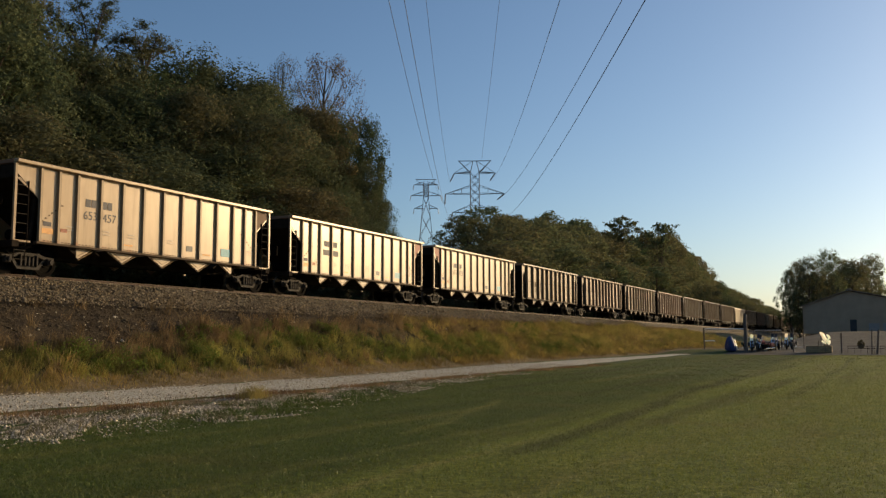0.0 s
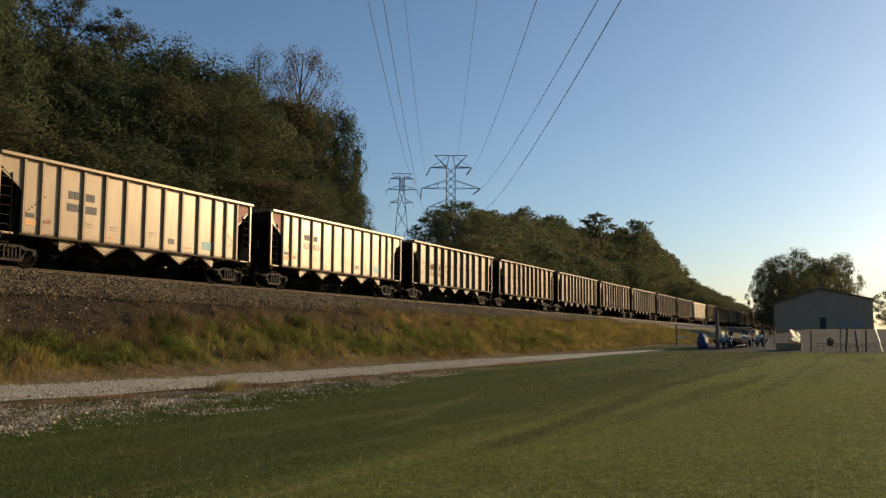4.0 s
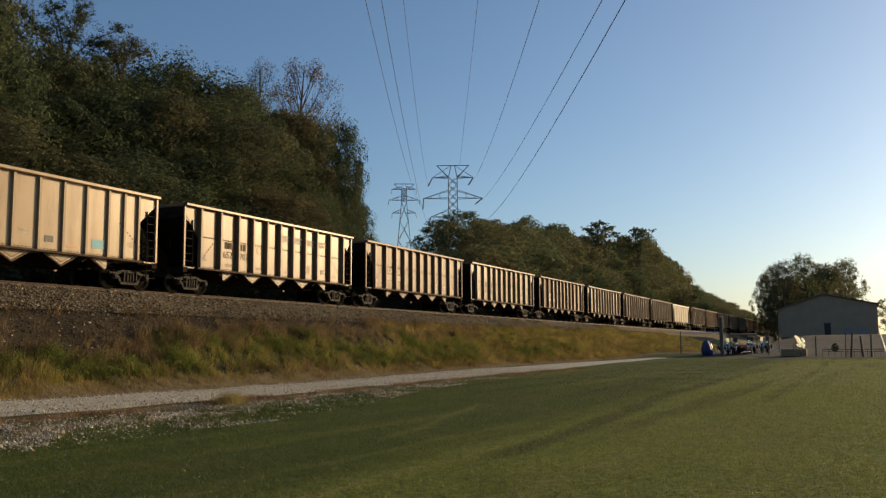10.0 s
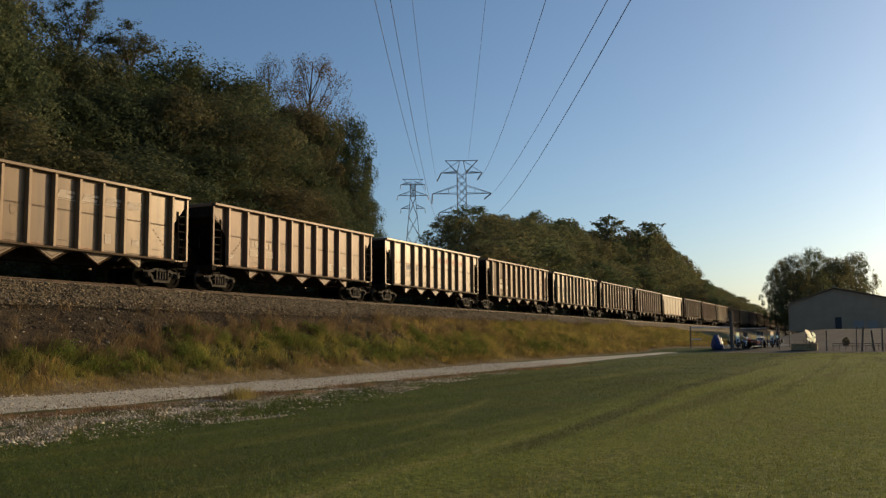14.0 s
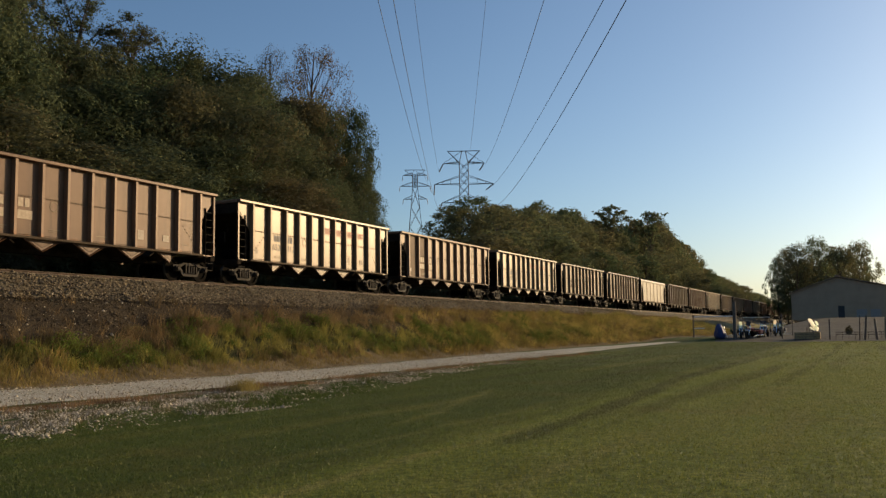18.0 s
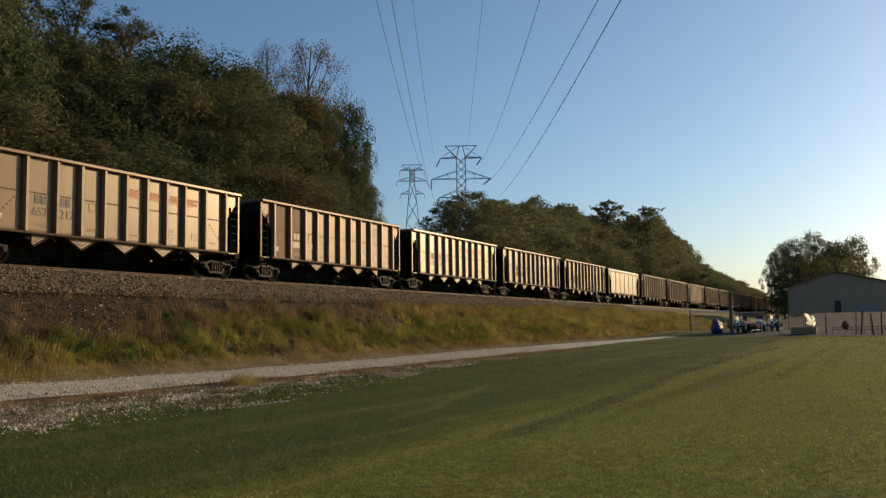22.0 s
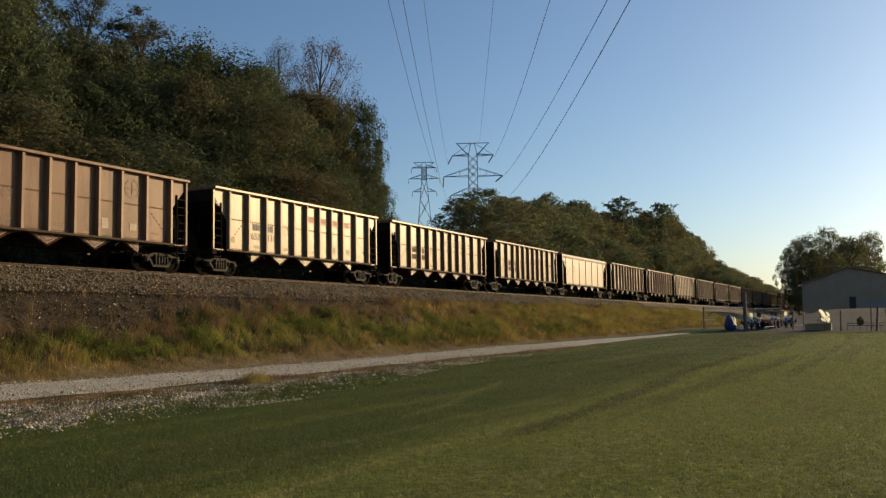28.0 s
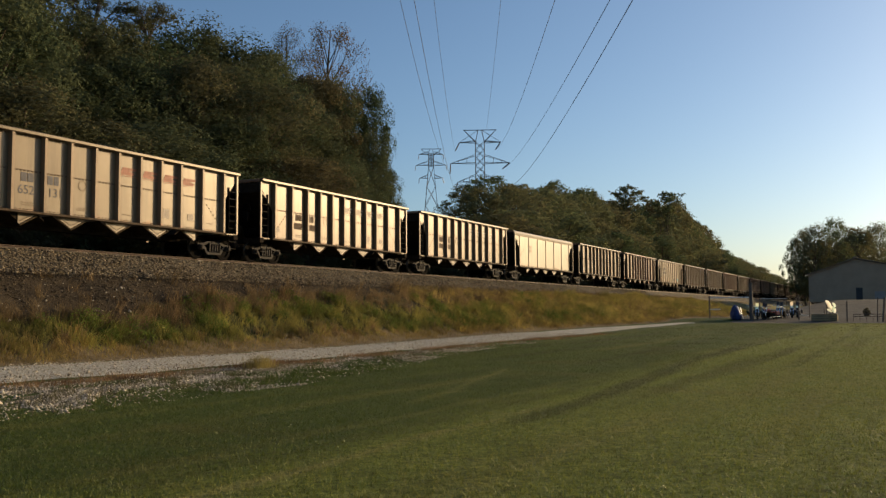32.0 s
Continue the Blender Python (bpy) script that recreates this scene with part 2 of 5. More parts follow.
M = {
    "ground": ground_material(),
    "road": gravel_material("pale_gravel", (0.26, 0.240, 0.185), (0.44, 0.415, 0.330), (0.62, 0.59, 0.49), 22),
    "ballast": gravel_material("ballast_bed", (0.036, 0.029, 0.018), (0.095, 0.076, 0.047), (0.19, 0.152, 0.096), 14),
    "ballast_stone": stone_material("ballast_stone", (0.040, 0.031, 0.020), (0.27, 0.210, 0.132)),
    "cinder": stone_material("cinder_stone", (0.026, 0.020, 0.012), (0.10, 0.075, 0.046)),
    "white_stone": stone_material("limestone", (0.15, 0.120, 0.078), (0.62, 0.54, 0.40)),
    "lawn_blade": lawn_blades(),
    "bank_blade": leaf_material("bank_blade", (0.080, 0.096, 0.034), (0.182, 0.196, 0.064), (0.33, 0.290, 0.11), 0.35, tufts=True),
    "dead_blade": leaf_material("dead_blade", (0.105, 0.066, 0.042), (0.205, 0.138, 0.088), (0.32, 0.225, 0.14), 0.25, tufts=True),
    "dry_blade": leaf_material("dry_blade", (0.16, 0.096, 0.043), (0.30, 0.192, 0.082), (0.42, 0.30, 0.14), 0.25, tufts=True),
    # wood leaves are greyed towards blue, some haze put into their colour
    "leaf": leaf_material("leaf_green", (0.048, 0.062, 0.038), (0.094, 0.110, 0.064), (0.136, 0.124, 0.070)),
    "leaf_olive": leaf_material("leaf_olive", (0.060, 0.064, 0.040), (0.110, 0.112, 0.067), (0.160, 0.136, 0.074)),
    "leaf_yellow": leaf_material("leaf_yellowing", (0.085, 0.080, 0.036), (0.150, 0.140, 0.060), (0.23, 0.18, 0.070)),
    # far leaves are paler still: distance haze put into the colour
    "leaf_far_hazed": leaf_material("leaf_far_hazed", (0.085, 0.100, 0.055), (0.138, 0.150, 0.082), (0.175, 0.155, 0.085), 0.45),
    "weed": leaf_material("weed_leaf", (0.075, 0.100, 0.024), (0.165, 0.19, 0.044), (0.28, 0.235, 0.065), 0.35),
    "leaf_thin": leaf_material("leaf_russet", (0.08, 0.062, 0.040), (0.13, 0.10, 0.062), (0.19, 0.125, 0.07)),
    "bark": plain("bark", (0.075, 0.058, 0.042), 0.95, 0, 0.4, 3),
    "silver": car_paint("weathered_aluminium", (0.38, 0.278, 0.175), (0.24, 0.162, 0.092), 0.05, 0.30, 0.5, 0.26),
    "tan": car_paint("dusty_aluminium", (0.124, 0.080, 0.043), (0.072, 0.041, 0.021), 0.12, 0.36, 0.65, 0.26),
    "cream": car_paint("chalky_aluminium", (0.165, 0.127, 0.082), (0.108, 0.075, 0.041), 0.15, 0.40, 0.55),
    "sill": plain("oily_sill_paint", (0.055, 0.036, 0.022), 0.75, 0, 0.4, 4, 0.15),
    "straw_wood": plain("sun_bleached_board", (0.30, 0.215, 0.12), 0.9, 0, 0.3, 5),
    "drab": plain("drab_door_paint", (0.27, 0.24, 0.22), 0.6, 0, 0.1, 4),
    "emblem": plain("faded_emblem_paint", (0.135, 0.092, 0.055), 0.6, 0, 0.25, 8),
    "brown_panel": car_paint("brown_panel_paint", (0.115, 0.056, 0.027), (0.065, 0.031, 0.016), 0.0, 0.6, 0.6, 0.15),
    "rivet": plain("rivet_shadow_grime", (0.085, 0.055, 0.034), 0.8, 0, 0.3, 8),
    # rib_ paints are raised, fill light for the posts' shaded sides put into colour
    "rib_cream": car_paint("chalky_post_paint", (0.25, 0.18, 0.115), (0.13, 0.085, 0.05), 0.1, 0.5, 0.5),
    "rust": car_paint("rust_stained_paint", (0.146, 0.080, 0.045), (0.078, 0.037, 0.020), 0.08, 0.48, 0.75, 0.24),
    "oxide": car_paint("oxide_red_paint", (0.26, 0.05, 0.03), (0.12, 0.04, 0.028), 0.05, 0.6, 0.4),
    "rib_silver": car_paint("shade_lifted_post_paint", (0.27, 0.20, 0.125), (0.14, 0.09, 0.05), 0.1, 0.5, 0.5),
    "rib_tan": car_paint("dusty_post_paint", (0.24, 0.165, 0.10), (0.12, 0.075, 0.04), 0.1, 0.5, 0.5),
    "rib_rust": car_paint("rusty_post_paint", (0.24, 0.145, 0.09), (0.12, 0.065, 0.036), 0.1, 0.5, 0.6),
    # the next three are near-black, far darker than bare steel
    "frame": plain("dark_steel", (0.022, 0.017, 0.013), 0.9, 0.0, 0.4, 4, 0.03),
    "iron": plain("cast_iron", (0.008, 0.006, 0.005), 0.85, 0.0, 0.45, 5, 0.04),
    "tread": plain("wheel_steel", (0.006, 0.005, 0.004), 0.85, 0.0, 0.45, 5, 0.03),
    "rung": plain("worn_grab_iron", (0.034, 0.027, 0.020), 0.7, 0.0, 0.4, 6, 0.2),
    "dust_iron": plain("dusty_cast_steel", (0.026, 0.021, 0.017), 0.75, 0.0, 0.5, 6, 0.2),
    "rim": plain("worn_wheel_rim", (0.10, 0.088, 0.072), 0.55, 0.2, 0.3, 6, 0.3),
    "rail": plain("rail_steel", (0.06, 0.038, 0.026), 0.75, 0.2, 0.4, 4, local=False),
    "tie": plain("creosoted_timber", (0.06, 0.046, 0.036), 0.95, 0, 0.4, 5, local=False),
    "bleached": plain("sun_bleached_tie", (0.26, 0.22, 0.17), 0.9, 0, 0.4, 5, local=False),
    "letter": plain("stencil_paint", (0.055, 0.052, 0.060), 0.6, 0, 0.2, 8),
    "letter_brown": plain("worn_brown_stencil", (0.075, 0.050, 0.034), 0.7, 0, 0.3, 8, 0.1),
    "letter_red": plain("faded_red_paint", (0.30, 0.115, 0.07), 0.6, 0, 0.3, 8),
    "letter_faint": plain("faded_stencil_paint", (0.34, 0.28, 0.22), 0.6, 0, 0.25, 8),
    "letter_white": plain("faded_white_paint", (0.34, 0.265, 0.19), 0.6, 0, 0.25, 8),
    "teal": plain("teal_decal", (0.10, 0.30, 0.36), 0.5, 0, 0.15, 8),
    "orange": plain("orange_decal", (0.55, 0.26, 0.07), 0.5, 0, 0.15, 8),
    "galv": plain("galvanised_lattice", (0.085, 0.082, 0.08), 0.7, 0.2, 0.2, 2),
    "wire": plain("conductor", (0.05, 0.05, 0.055), 0.6, 0.4, 0.1, 2),
    "glassy": plain("insulator", (0.07, 0.06, 0.06), 0.4, 0, 0.1, 3),
    "post": plain("weathered_post", (0.12, 0.10, 0.085), 0.9, 0, 0.35, 5),
    "pipe": plain("galvanised_pipe", (0.62, 0.60, 0.57), 0.45, 0.6, 0.15, 5),
    "shed": plain("grey_sheet_steel", (0.36, 0.250, 0.165), 0.7, 0.0, 0.12, 0.6),
    "shed_roof": plain("dull_roof_sheet", (0.20, 0.15, 0.105), 0.8, 0.0, 0.15, 0.8, 0.1),
    "white": plain("white_enamel", (0.80, 0.80, 0.78), 0.35, 0, 0.06, 5),
    "dark": plain("dark_plastic", (0.03, 0.03, 0.034), 0.5, 0, 0.2, 5),
    "blue": plain("blue_tarpaulin", (0.022, 0.042, 0.13), 0.55, 0, 0.3, 4),
    "green": plain("dark_green_lacquer", (0.02, 0.045, 0.03), 0.35, 0, 0.15, 5),
    "red": plain("red_lacquer", (0.16, 0.02, 0.018), 0.35, 0, 0.15, 5),
    # white and translucent: the polished spinner's sun glare is put into the colour
    "spinner": leaf_material("translucent_white_vane", (0.80, 0.79, 0.75), (0.88, 0.87, 0.84), (0.88, 0.87, 0.84), 0.85),
    "gold_blade": leaf_material("golden_blade", (0.165, 0.152, 0.056), (0.285, 0.252, 0.094), (0.39, 0.33, 0.145), 0.35, tufts=True),
    "chrome": plain("chrome", (0.85, 0.85, 0.85), 0.15, 1.0, 0.05, 5),
    "seat": plain("black_vinyl", (0.02, 0.02, 0.022), 0.5, 0, 0.2, 8),
    "rubber": plain("rubber", (0.02, 0.02, 0.02), 0.9, 0, 0.2, 8),
}


# ---------------------------------------------------------------- mesh helpers
def smooth(a, b, v):
    t = min(1.0, max(0.0, (v - a) / (b - a)))
    return t * t * (3 - 2 * t)


def mesh_of(name, verts, faces, material, flat=True):
    me = bpy.data.meshes.new(name)
    me.from_pydata(verts, [], faces)
    me.materials.append(material)
    if not flat:
        me.polygons.foreach_set("use_smooth", [True] * len(me.polygons))
    me.update()
    return me


def from_np(name, v, f, material):
    """A mesh from arrays: v (n, 3) and f (m, k)."""
    me = bpy.data.meshes.new(name)
    v, f = np.asarray(v, np.float32), np.asarray(f, np.int32)
    me.vertices.add(len(v))
    me.vertices.foreach_set("co", v.ravel())
    me.loops.add(f.size)
    me.loops.foreach_set("vertex_index", f.ravel())
    me.polygons.add(len(f))
    me.polygons.foreach_set("loop_start", np.arange(len(f), dtype=np.int32) * f.shape[1])
    me.update(calc_edges=True)
    me.materials.append(material)
    return me


def child(name, me, parent, at=None, label=""):
    ob = new(name, me)
    ob.parent = parent
    if at is not None:
        ob.matrix_basis = at
    return tagged(ob, label)


def part(name, bm, material, parent, label="", at=None):
    me = bpy.data.meshes.new(name)
    bm.to_mesh(me)
    bm.free()
    me.materials.append(material)
    return child(name, me, parent, at, label)


def root(name, label, category, group="", at=None):
    ob = new(name)
    ob.empty_display_size = 0.5
    if at is not None:
        ob.matrix_basis = at
    return tagged(ob, label, category, group)


def box(bm, x, y, z, sx, sy, sz, rot=None, bevel=0.0):
    """A box centred on x, y, z with full sizes."""
    r = bmesh.ops.create_cube(bm, size=1.0)
    m = Matrix.Translation((x, y, z)) @ (rot or Matrix()) @ Matrix.Diagonal((sx, sy, sz, 1))
    bmesh.ops.transform(bm, matrix=m, verts=r["verts"])
    if bevel:
        edges = list({e for v in r["verts"] for e in v.link_edges})
        bmesh.ops.bevel(bm, geom=edges, offset=bevel, segments=1, affect="EDGES")
    return bm


def rod(bm, a, b, r, sides=6, r2=None):
    """A round bar from a to b."""
    a, b = Vector(a), Vector(b)
    d = b - a
    m = Matrix.Translation((a + b) / 2) @ d.to_track_quat("Z", "Y").to_matrix().to_4x4()
    bmesh.ops.create_cone(bm, cap_ends=True, segments=sides, radius1=r, radius2=r if r2 is None else r2, depth=d.length, matrix=m)
    return bm


def prism(bm, outline, axis, lo, hi):
    """A plate: the outline, in the two other axes, drawn from lo to hi along the axis (0 x, 1 y)."""
    def place(u, w, k):
        return (k, u, w) if axis == 0 else (u, k, w)
    a = [bm.verts.new(place(u, w, lo)) for u, w in outline]
    b = [bm.verts.new(place(u, w, hi)) for u, w in outline]
    n = len(a)
    bm.faces.new(a)
    bm.faces.new(b[::-1])
    for i in range(n):
        bm.faces.new((a[i], b[i], b[(i + 1) % n], a[(i + 1) % n]))
    bmesh.ops.recalc_face_normals(bm, faces=bm.faces)
    return bm


def B():
    return bmesh.new()


# ---------------------------------------------------------------- the lie of the land
TRACK_X, RAIL_Z = -28.85, 4.05


def base_z(y):
    return 0.2 + 0.2 * smooth(30, 80, y) + 0.35 * smooth(80, 90, y)


def road_mid(y):
    return -18.15 + 1.8 * smooth(45, 85, y)


def toe_x(y):
    return road_mid(y) - 2.75 + 3.2 * smooth(83, 98, y)


def wood_z(x, y):
    """The wooded hillside beyond the track."""
    d = -36.0 - x
    return 3.2 + min(11.0, max(0.0, d) * 0.30) * (0.55 + 0.45 * smooth(20, 60, y))


def ground_z(x, y):
    g = base_z(y)
    t = toe_x(y)
    if x > t:
        h = g + 0.03 * noise.noise((x * 0.35, y * 0.35, 0)) + 0.08 * noise.noise((x * 0.07, y * 0.07, 3))
        h += 2.2 * smooth(-19, -7, x) * smooth(88, 155, y)
        if x > 40 or y < -20 or y > 150:
            h += 0.5 * noise.noise((x * 0.01, y * 0.01, 7))
        return h
    if x > -25.6:
        u = (t - x) / (t + 25.6)
        s = u * 0.75 + 0.25 * smooth(0, 1, u)
        return g + (2.95 - g) * s + (0.22 * noise.noise((x * 0.6, y * 0.45, 1)) + 0.16 * noise.noise((x * 1.2, y * 1.0, 5))) * math.sin(math.pi * u)
    if x > -32.2:
        return 2.95 + 0.25 * smooth(-25.6, -27, x)
    if x > -36:
        return 3.2 + 0.1 * noise.noise((x * 0.5, y * 0.5, 2))
    return wood_z(x, y) + 0.5 * noise.noise((x * 0.12, y * 0.12, 4)) * smooth(0, 6, -36 - x)


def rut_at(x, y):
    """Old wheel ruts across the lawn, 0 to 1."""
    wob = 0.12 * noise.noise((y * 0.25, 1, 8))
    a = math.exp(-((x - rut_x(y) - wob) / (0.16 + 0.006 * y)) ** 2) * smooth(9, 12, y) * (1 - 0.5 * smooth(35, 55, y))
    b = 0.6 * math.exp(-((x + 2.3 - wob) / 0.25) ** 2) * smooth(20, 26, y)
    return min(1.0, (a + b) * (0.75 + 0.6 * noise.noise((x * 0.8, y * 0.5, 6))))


def straw_at(x, y):
    """Lines of dry cuttings left between the mower's passes, 0 to 1."""
    wob = 0.10 * noise.noise((y * 0.5, 3, 2))
    a = math.exp(-((x + 4.76 - wob) / 0.11) ** 2) * (1 - smooth(11, 15, y))
    b = 0.7 * math.exp(-((x + 7.27 + 0.225 * (y - 14.4) - wob) / 0.13) ** 2) * smooth(11.5, 13.5, y) * (1 - smooth(19, 23, y))
    c = 0.45 * math.exp(-((x + 6.05 - wob) / 0.16) ** 2) * smooth(5, 7, y) * (1 - smooth(16, 24, y))
    d = 0.5 * math.exp(-((x + 2.95 - wob) / 0.20) ** 2) * (1 - smooth(9, 16, y))
    return min(1.0, max(0.0, (a + b + c + d) * (0.85 + 0.9 * noise.noise((x * 3, y * 1.2, 6)))))


def rut_x(y):
    return -4.4 - 0.72 * smooth(11, 28, y)


def grass_line(y):
    """How far up the bank the grass reaches, as a share of its height."""
    return 0.46 + 0.30 * smooth(18, 34, y) + 0.24 * smooth(50, 68, y) + 0.11 * noise.noise((y * 0.21, 0, 3)) + 0.06 * noise.noise((y * 0.7, 4, 3))


def spaced(*runs):
    out = []
    for a, b, step in runs:
        n = max(1, round((b - a) / step))
        out += [a + (b - a) * i / n for i in range(n)]
    return out + [runs[-1][1]]


def build_ground():
    xs = spaced((-2500, -300, 400), (-300, -80, 30), (-80, -34, 4), (-34, -26, 0.8), (-26, -10, 0.4), (-10, 0, 0.25), (0, 30, 1.0), (30, 150, 12), (150, 2500, 400))
    ys = spaced((-1500, -60, 240), (-60, 0, 5), (0, 60, 0.6), (60, 170, 1.8), (170, 400, 9), (400, 4000, 400))
    nx = len(xs)
    verts = [(x, y, ground_z(x, y)) for y in ys for x in xs]
    faces = [(j * nx + i, j * nx + i + 1, (j + 1) * nx + i + 1, (j + 1) * nx + i) for j in range(len(ys) - 1) for i in range(nx - 1)]
    me = mesh_of("ground", verts, faces, M["ground"], flat=False)
    zones = {k: [] for k in ("bank", "dry", "cinder", "dirt", "wood", "sward", "furrow", "gold", "straw", "rubble")}
    for x, y, z in verts:
        t = toe_x(y)
        zones["bank"].append(smooth(t + 0.6, t - 0.3, x) if x <= t + 0.6 else 0.0)
        verge = math.exp(-((x - (t - 0.4)) / 0.75) ** 2) + 0.55 * math.exp(-((x - (road_mid(y) + 3.0)) / 0.6) ** 2) * (1 - smooth(20, 45, y))
        u = (t - x) / (t + 25.6)
        brown = 0.55 * smooth(0.55, 0.75, u) * (u < 1.3)
        e = road_mid(y) + 2.5
        rubble = 0.75 * smooth(e, e + 0.5, x) * (1 - smooth(0.6, 1.0, (x - e) / (5.0 - 3.0 * smooth(13, 32, y)))) * (1 - smooth(24, 40, y)) if x > e else 0
        zones["dry"].append(min(1.0, verge + brown + 0.5 * rubble))
        zones["rubble"].append(rubble * (0.95 if noise.noise((x * 0.55, y * 0.4, 11)) > 0.0 else 0.35))
        low = grass_line(y)
        hole = math.exp(-((y - 43.5) / 2.2) ** 2 - ((u - 0.55) / 0.14) ** 2)
        zones["cinder"].append(min(1.0, smooth(low - 0.06, low + 0.12, u) * (x > -33) + 0.9 * hole))
        zones["gold"].append(0.85 * smooth(42, 62, y) * (0.12 < u < 0.9))
        zones["sward"].append(smooth(-7.5, -3.5, x))
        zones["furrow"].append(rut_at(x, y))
        zones["straw"].append(straw_at(x, y))
        gate_y = 80.5 + 11.0 * smooth(-12.6, -14.6, x) if x > -14.6 else 91.5
        yard = smooth(gate_y - 1, gate_y + 1, y) * (1 - smooth(165, 180, y)) * smooth(t - 0.4, t + 0.6, x) * (1 - smooth(45, 60, x))
        zones["dirt"].append(yard)
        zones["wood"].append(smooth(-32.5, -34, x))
    for k, v in zones.items():
        me.attributes.new(k, "FLOAT", "POINT").data.foreach_set("value", v)
    return tagged(new("ground", me), "mown lawn, weedy grass bank and wooded slope", "ground", kind="structure")


def strip(name, material, edge_a, edge_b, ys, height, n=8, kind="structure", label="", category=""):
    """A ribbon of ground that follows y, from edge_a(y) to edge_b(y)."""
    verts, faces = [], []
    for y in ys:
        a, b = edge_a(y), edge_b(y)
        for i in range(n + 1):
            x = a + (b - a) * i / n
            verts.append((x, y, height(x, y, i / n)))
    for j in range(len(ys) - 1):
        for i in range(n):
            k = j * (n + 1) + i
            faces.append((k, k + 1, k + n + 2, k + n + 1))
    return tagged(new(name, mesh_of(name, verts, faces, material, flat=False)), label, category, kind=kind)


def build_road():
    wob = lambda y, s: 0.35 * noise.noise((y * 0.35, s, 0)) + 0.18 * noise.noise((y * 1.7, s, 4))
    ys = spaced((-60, 0, 2), (0, 60, 0.5), (60, 80, 1.0))
    strip("road", M["road"], lambda y: road_mid(y) - 2.5 + 1.7 * smooth(45, 80, y) + wob(y, 1), lambda y: road_mid(y) + 2.5 - 1.7 * smooth(45, 80, y) + wob(y, 9), ys,
          lambda x, y, u: ground_z(x, y) + 0.035 * math.sin(math.pi * u) + (0.012 if 0 < u < 1 else -0.03) + 0.012 * noise.noise((x * 2, y * 2, 0)),
          10, label="pale crushed-limestone lane along the bank", category="road")


def build_track():
    ys = spaced((-80, 0, 4), (0, 80, 1.0), (80, 700, 20))
    half = ((-3.7, 2.45), (-2.9, 3.2), (-1.65, 3.82), (-1.3, 3.87), (1.3, 3.87), (1.65, 3.82), (2.9, 3.2), (3.7, 2.45))
    verts, faces = [], []
    for y in ys:
        for x, z in half:
            foot = abs(x) > 3
            verts.append((TRACK_X + x + (0.5 if foot else 0.08) * noise.noise((x, y * 0.6, 1)), y, z + 0.04 * noise.noise((x, y * 0.9, 6)) - (0.12 if foot else 0)))
    for j in range(len(ys) - 1):
        for i in range(7):
            k = j * 8 + i
            faces.append((k, k + 1, k + 9, k + 8))
    tagged(new("ballast_bed", mesh_of("ballast_bed", verts, faces, M["ballast"])), "grey-brown crushed stone ballast bed under the track", "ballast", kind="structure")
    track = root("railway_track", "rusty steel rails on dark timber ties in ballast", "railway track", at=Matrix.Translation((TRACK_X, 0, 0)))
    prof = ((-0.07, 0), (0.07, 0), (0.07, 0.015), (0.012, 0.03), (0.012, 0.125), (0.036, 0.135), (0.036, 0.17), (-0.036, 0.17), (-0.036, 0.135), (-0.012, 0.125), (-0.012, 0.03), (-0.07, 0.015))
    for x in (-0.7525, 0.7525):
        part("rail", prism(B(), prof, 1, -80, 700), M["rail"], track, at=pose(x, 0, RAIL_Z - 0.17))
    tie = bpy.data.meshes.new("tie")
    bm = box(B(), 0, 0, 0, 2.6, 0.23, 0.18, bevel=0.012)
    bm.to_mesh(tie)
    bm.free()
    tie.materials.append(M["tie"])
    bleached = bpy.data.meshes.new("tie")
    bm = box(B(), 0.12, 0, 0.02, 2.75, 0.23, 0.18, bevel=0.012)
    bm.to_mesh(bleached)
    bm.free()
    bleached.materials.append(M["bleached"])
    rng = random.Random(3)
    for i in range(190):
        child("tie", tie if i % 3 else bleached, track, pose(rng.uniform(-0.03, 0.03), 4 + i * 0.52, RAIL_Z - 0.265, 0, 0, rng.uniform(-1, 1)))
    return track


build_ground()
build_road()
build_track()


# ---------------------------------------------------------------- the coal train
PITCH, BODY = 16.2, 14.57
H = BODY / 2
RIBS_CLOSE = (0, 1.13, 2.25, 3.37, 4.5, 5.35, 6.15)
RIBS_FEW = (0, 2.05, 4.1, 6.15)
RIBS_WIDE = (0, 1.15, 2.3, 3.45, 4.8, 6.2)


def both(values):
    return sorted({s * v for v in values for s in (-1, 1)})


def shared(name, bm, material):
    me = bpy.data.meshes.new(name)
    bm.to_mesh(me)
    bm.free()
    me.materials.append(material)
    return me


def wheel_profile():
    """A solid steel railway wheel turned about x, flange inside."""
    bm = B()
    ring = ((-0.07, 0.0), (-0.07, 0.12), (-0.03, 0.15), (-0.02, 0.34), (-0.06, 0.38), (-0.06, 0.455), (0.055, 0.465), (0.062, 0.49), (0.085, 0.49), (0.085, 0.36), (0.03, 0.33), (0.03, 0.15), (0.07, 0.12), (0.07, 0.0))
    n = 24
    rows = [[bm.verts.new((x, r * math.cos(2 * math.pi * i / n), r * math.sin(2 * math.pi * i / n))) for x, r in ring] for i in range(n)]
    for i in range(n):
        a, b = rows[i], rows[(i + 1) % n]
        for j in range(len(ring) - 1):
            bm.faces.new((a[j], a[j + 1], b[j + 1], b[j]))
    bmesh.ops.remove_doubles(bm, verts=bm.verts, dist=1e-5)
    bmesh.ops.recalc_face_normals(bm, faces=bm.faces)
    return bm


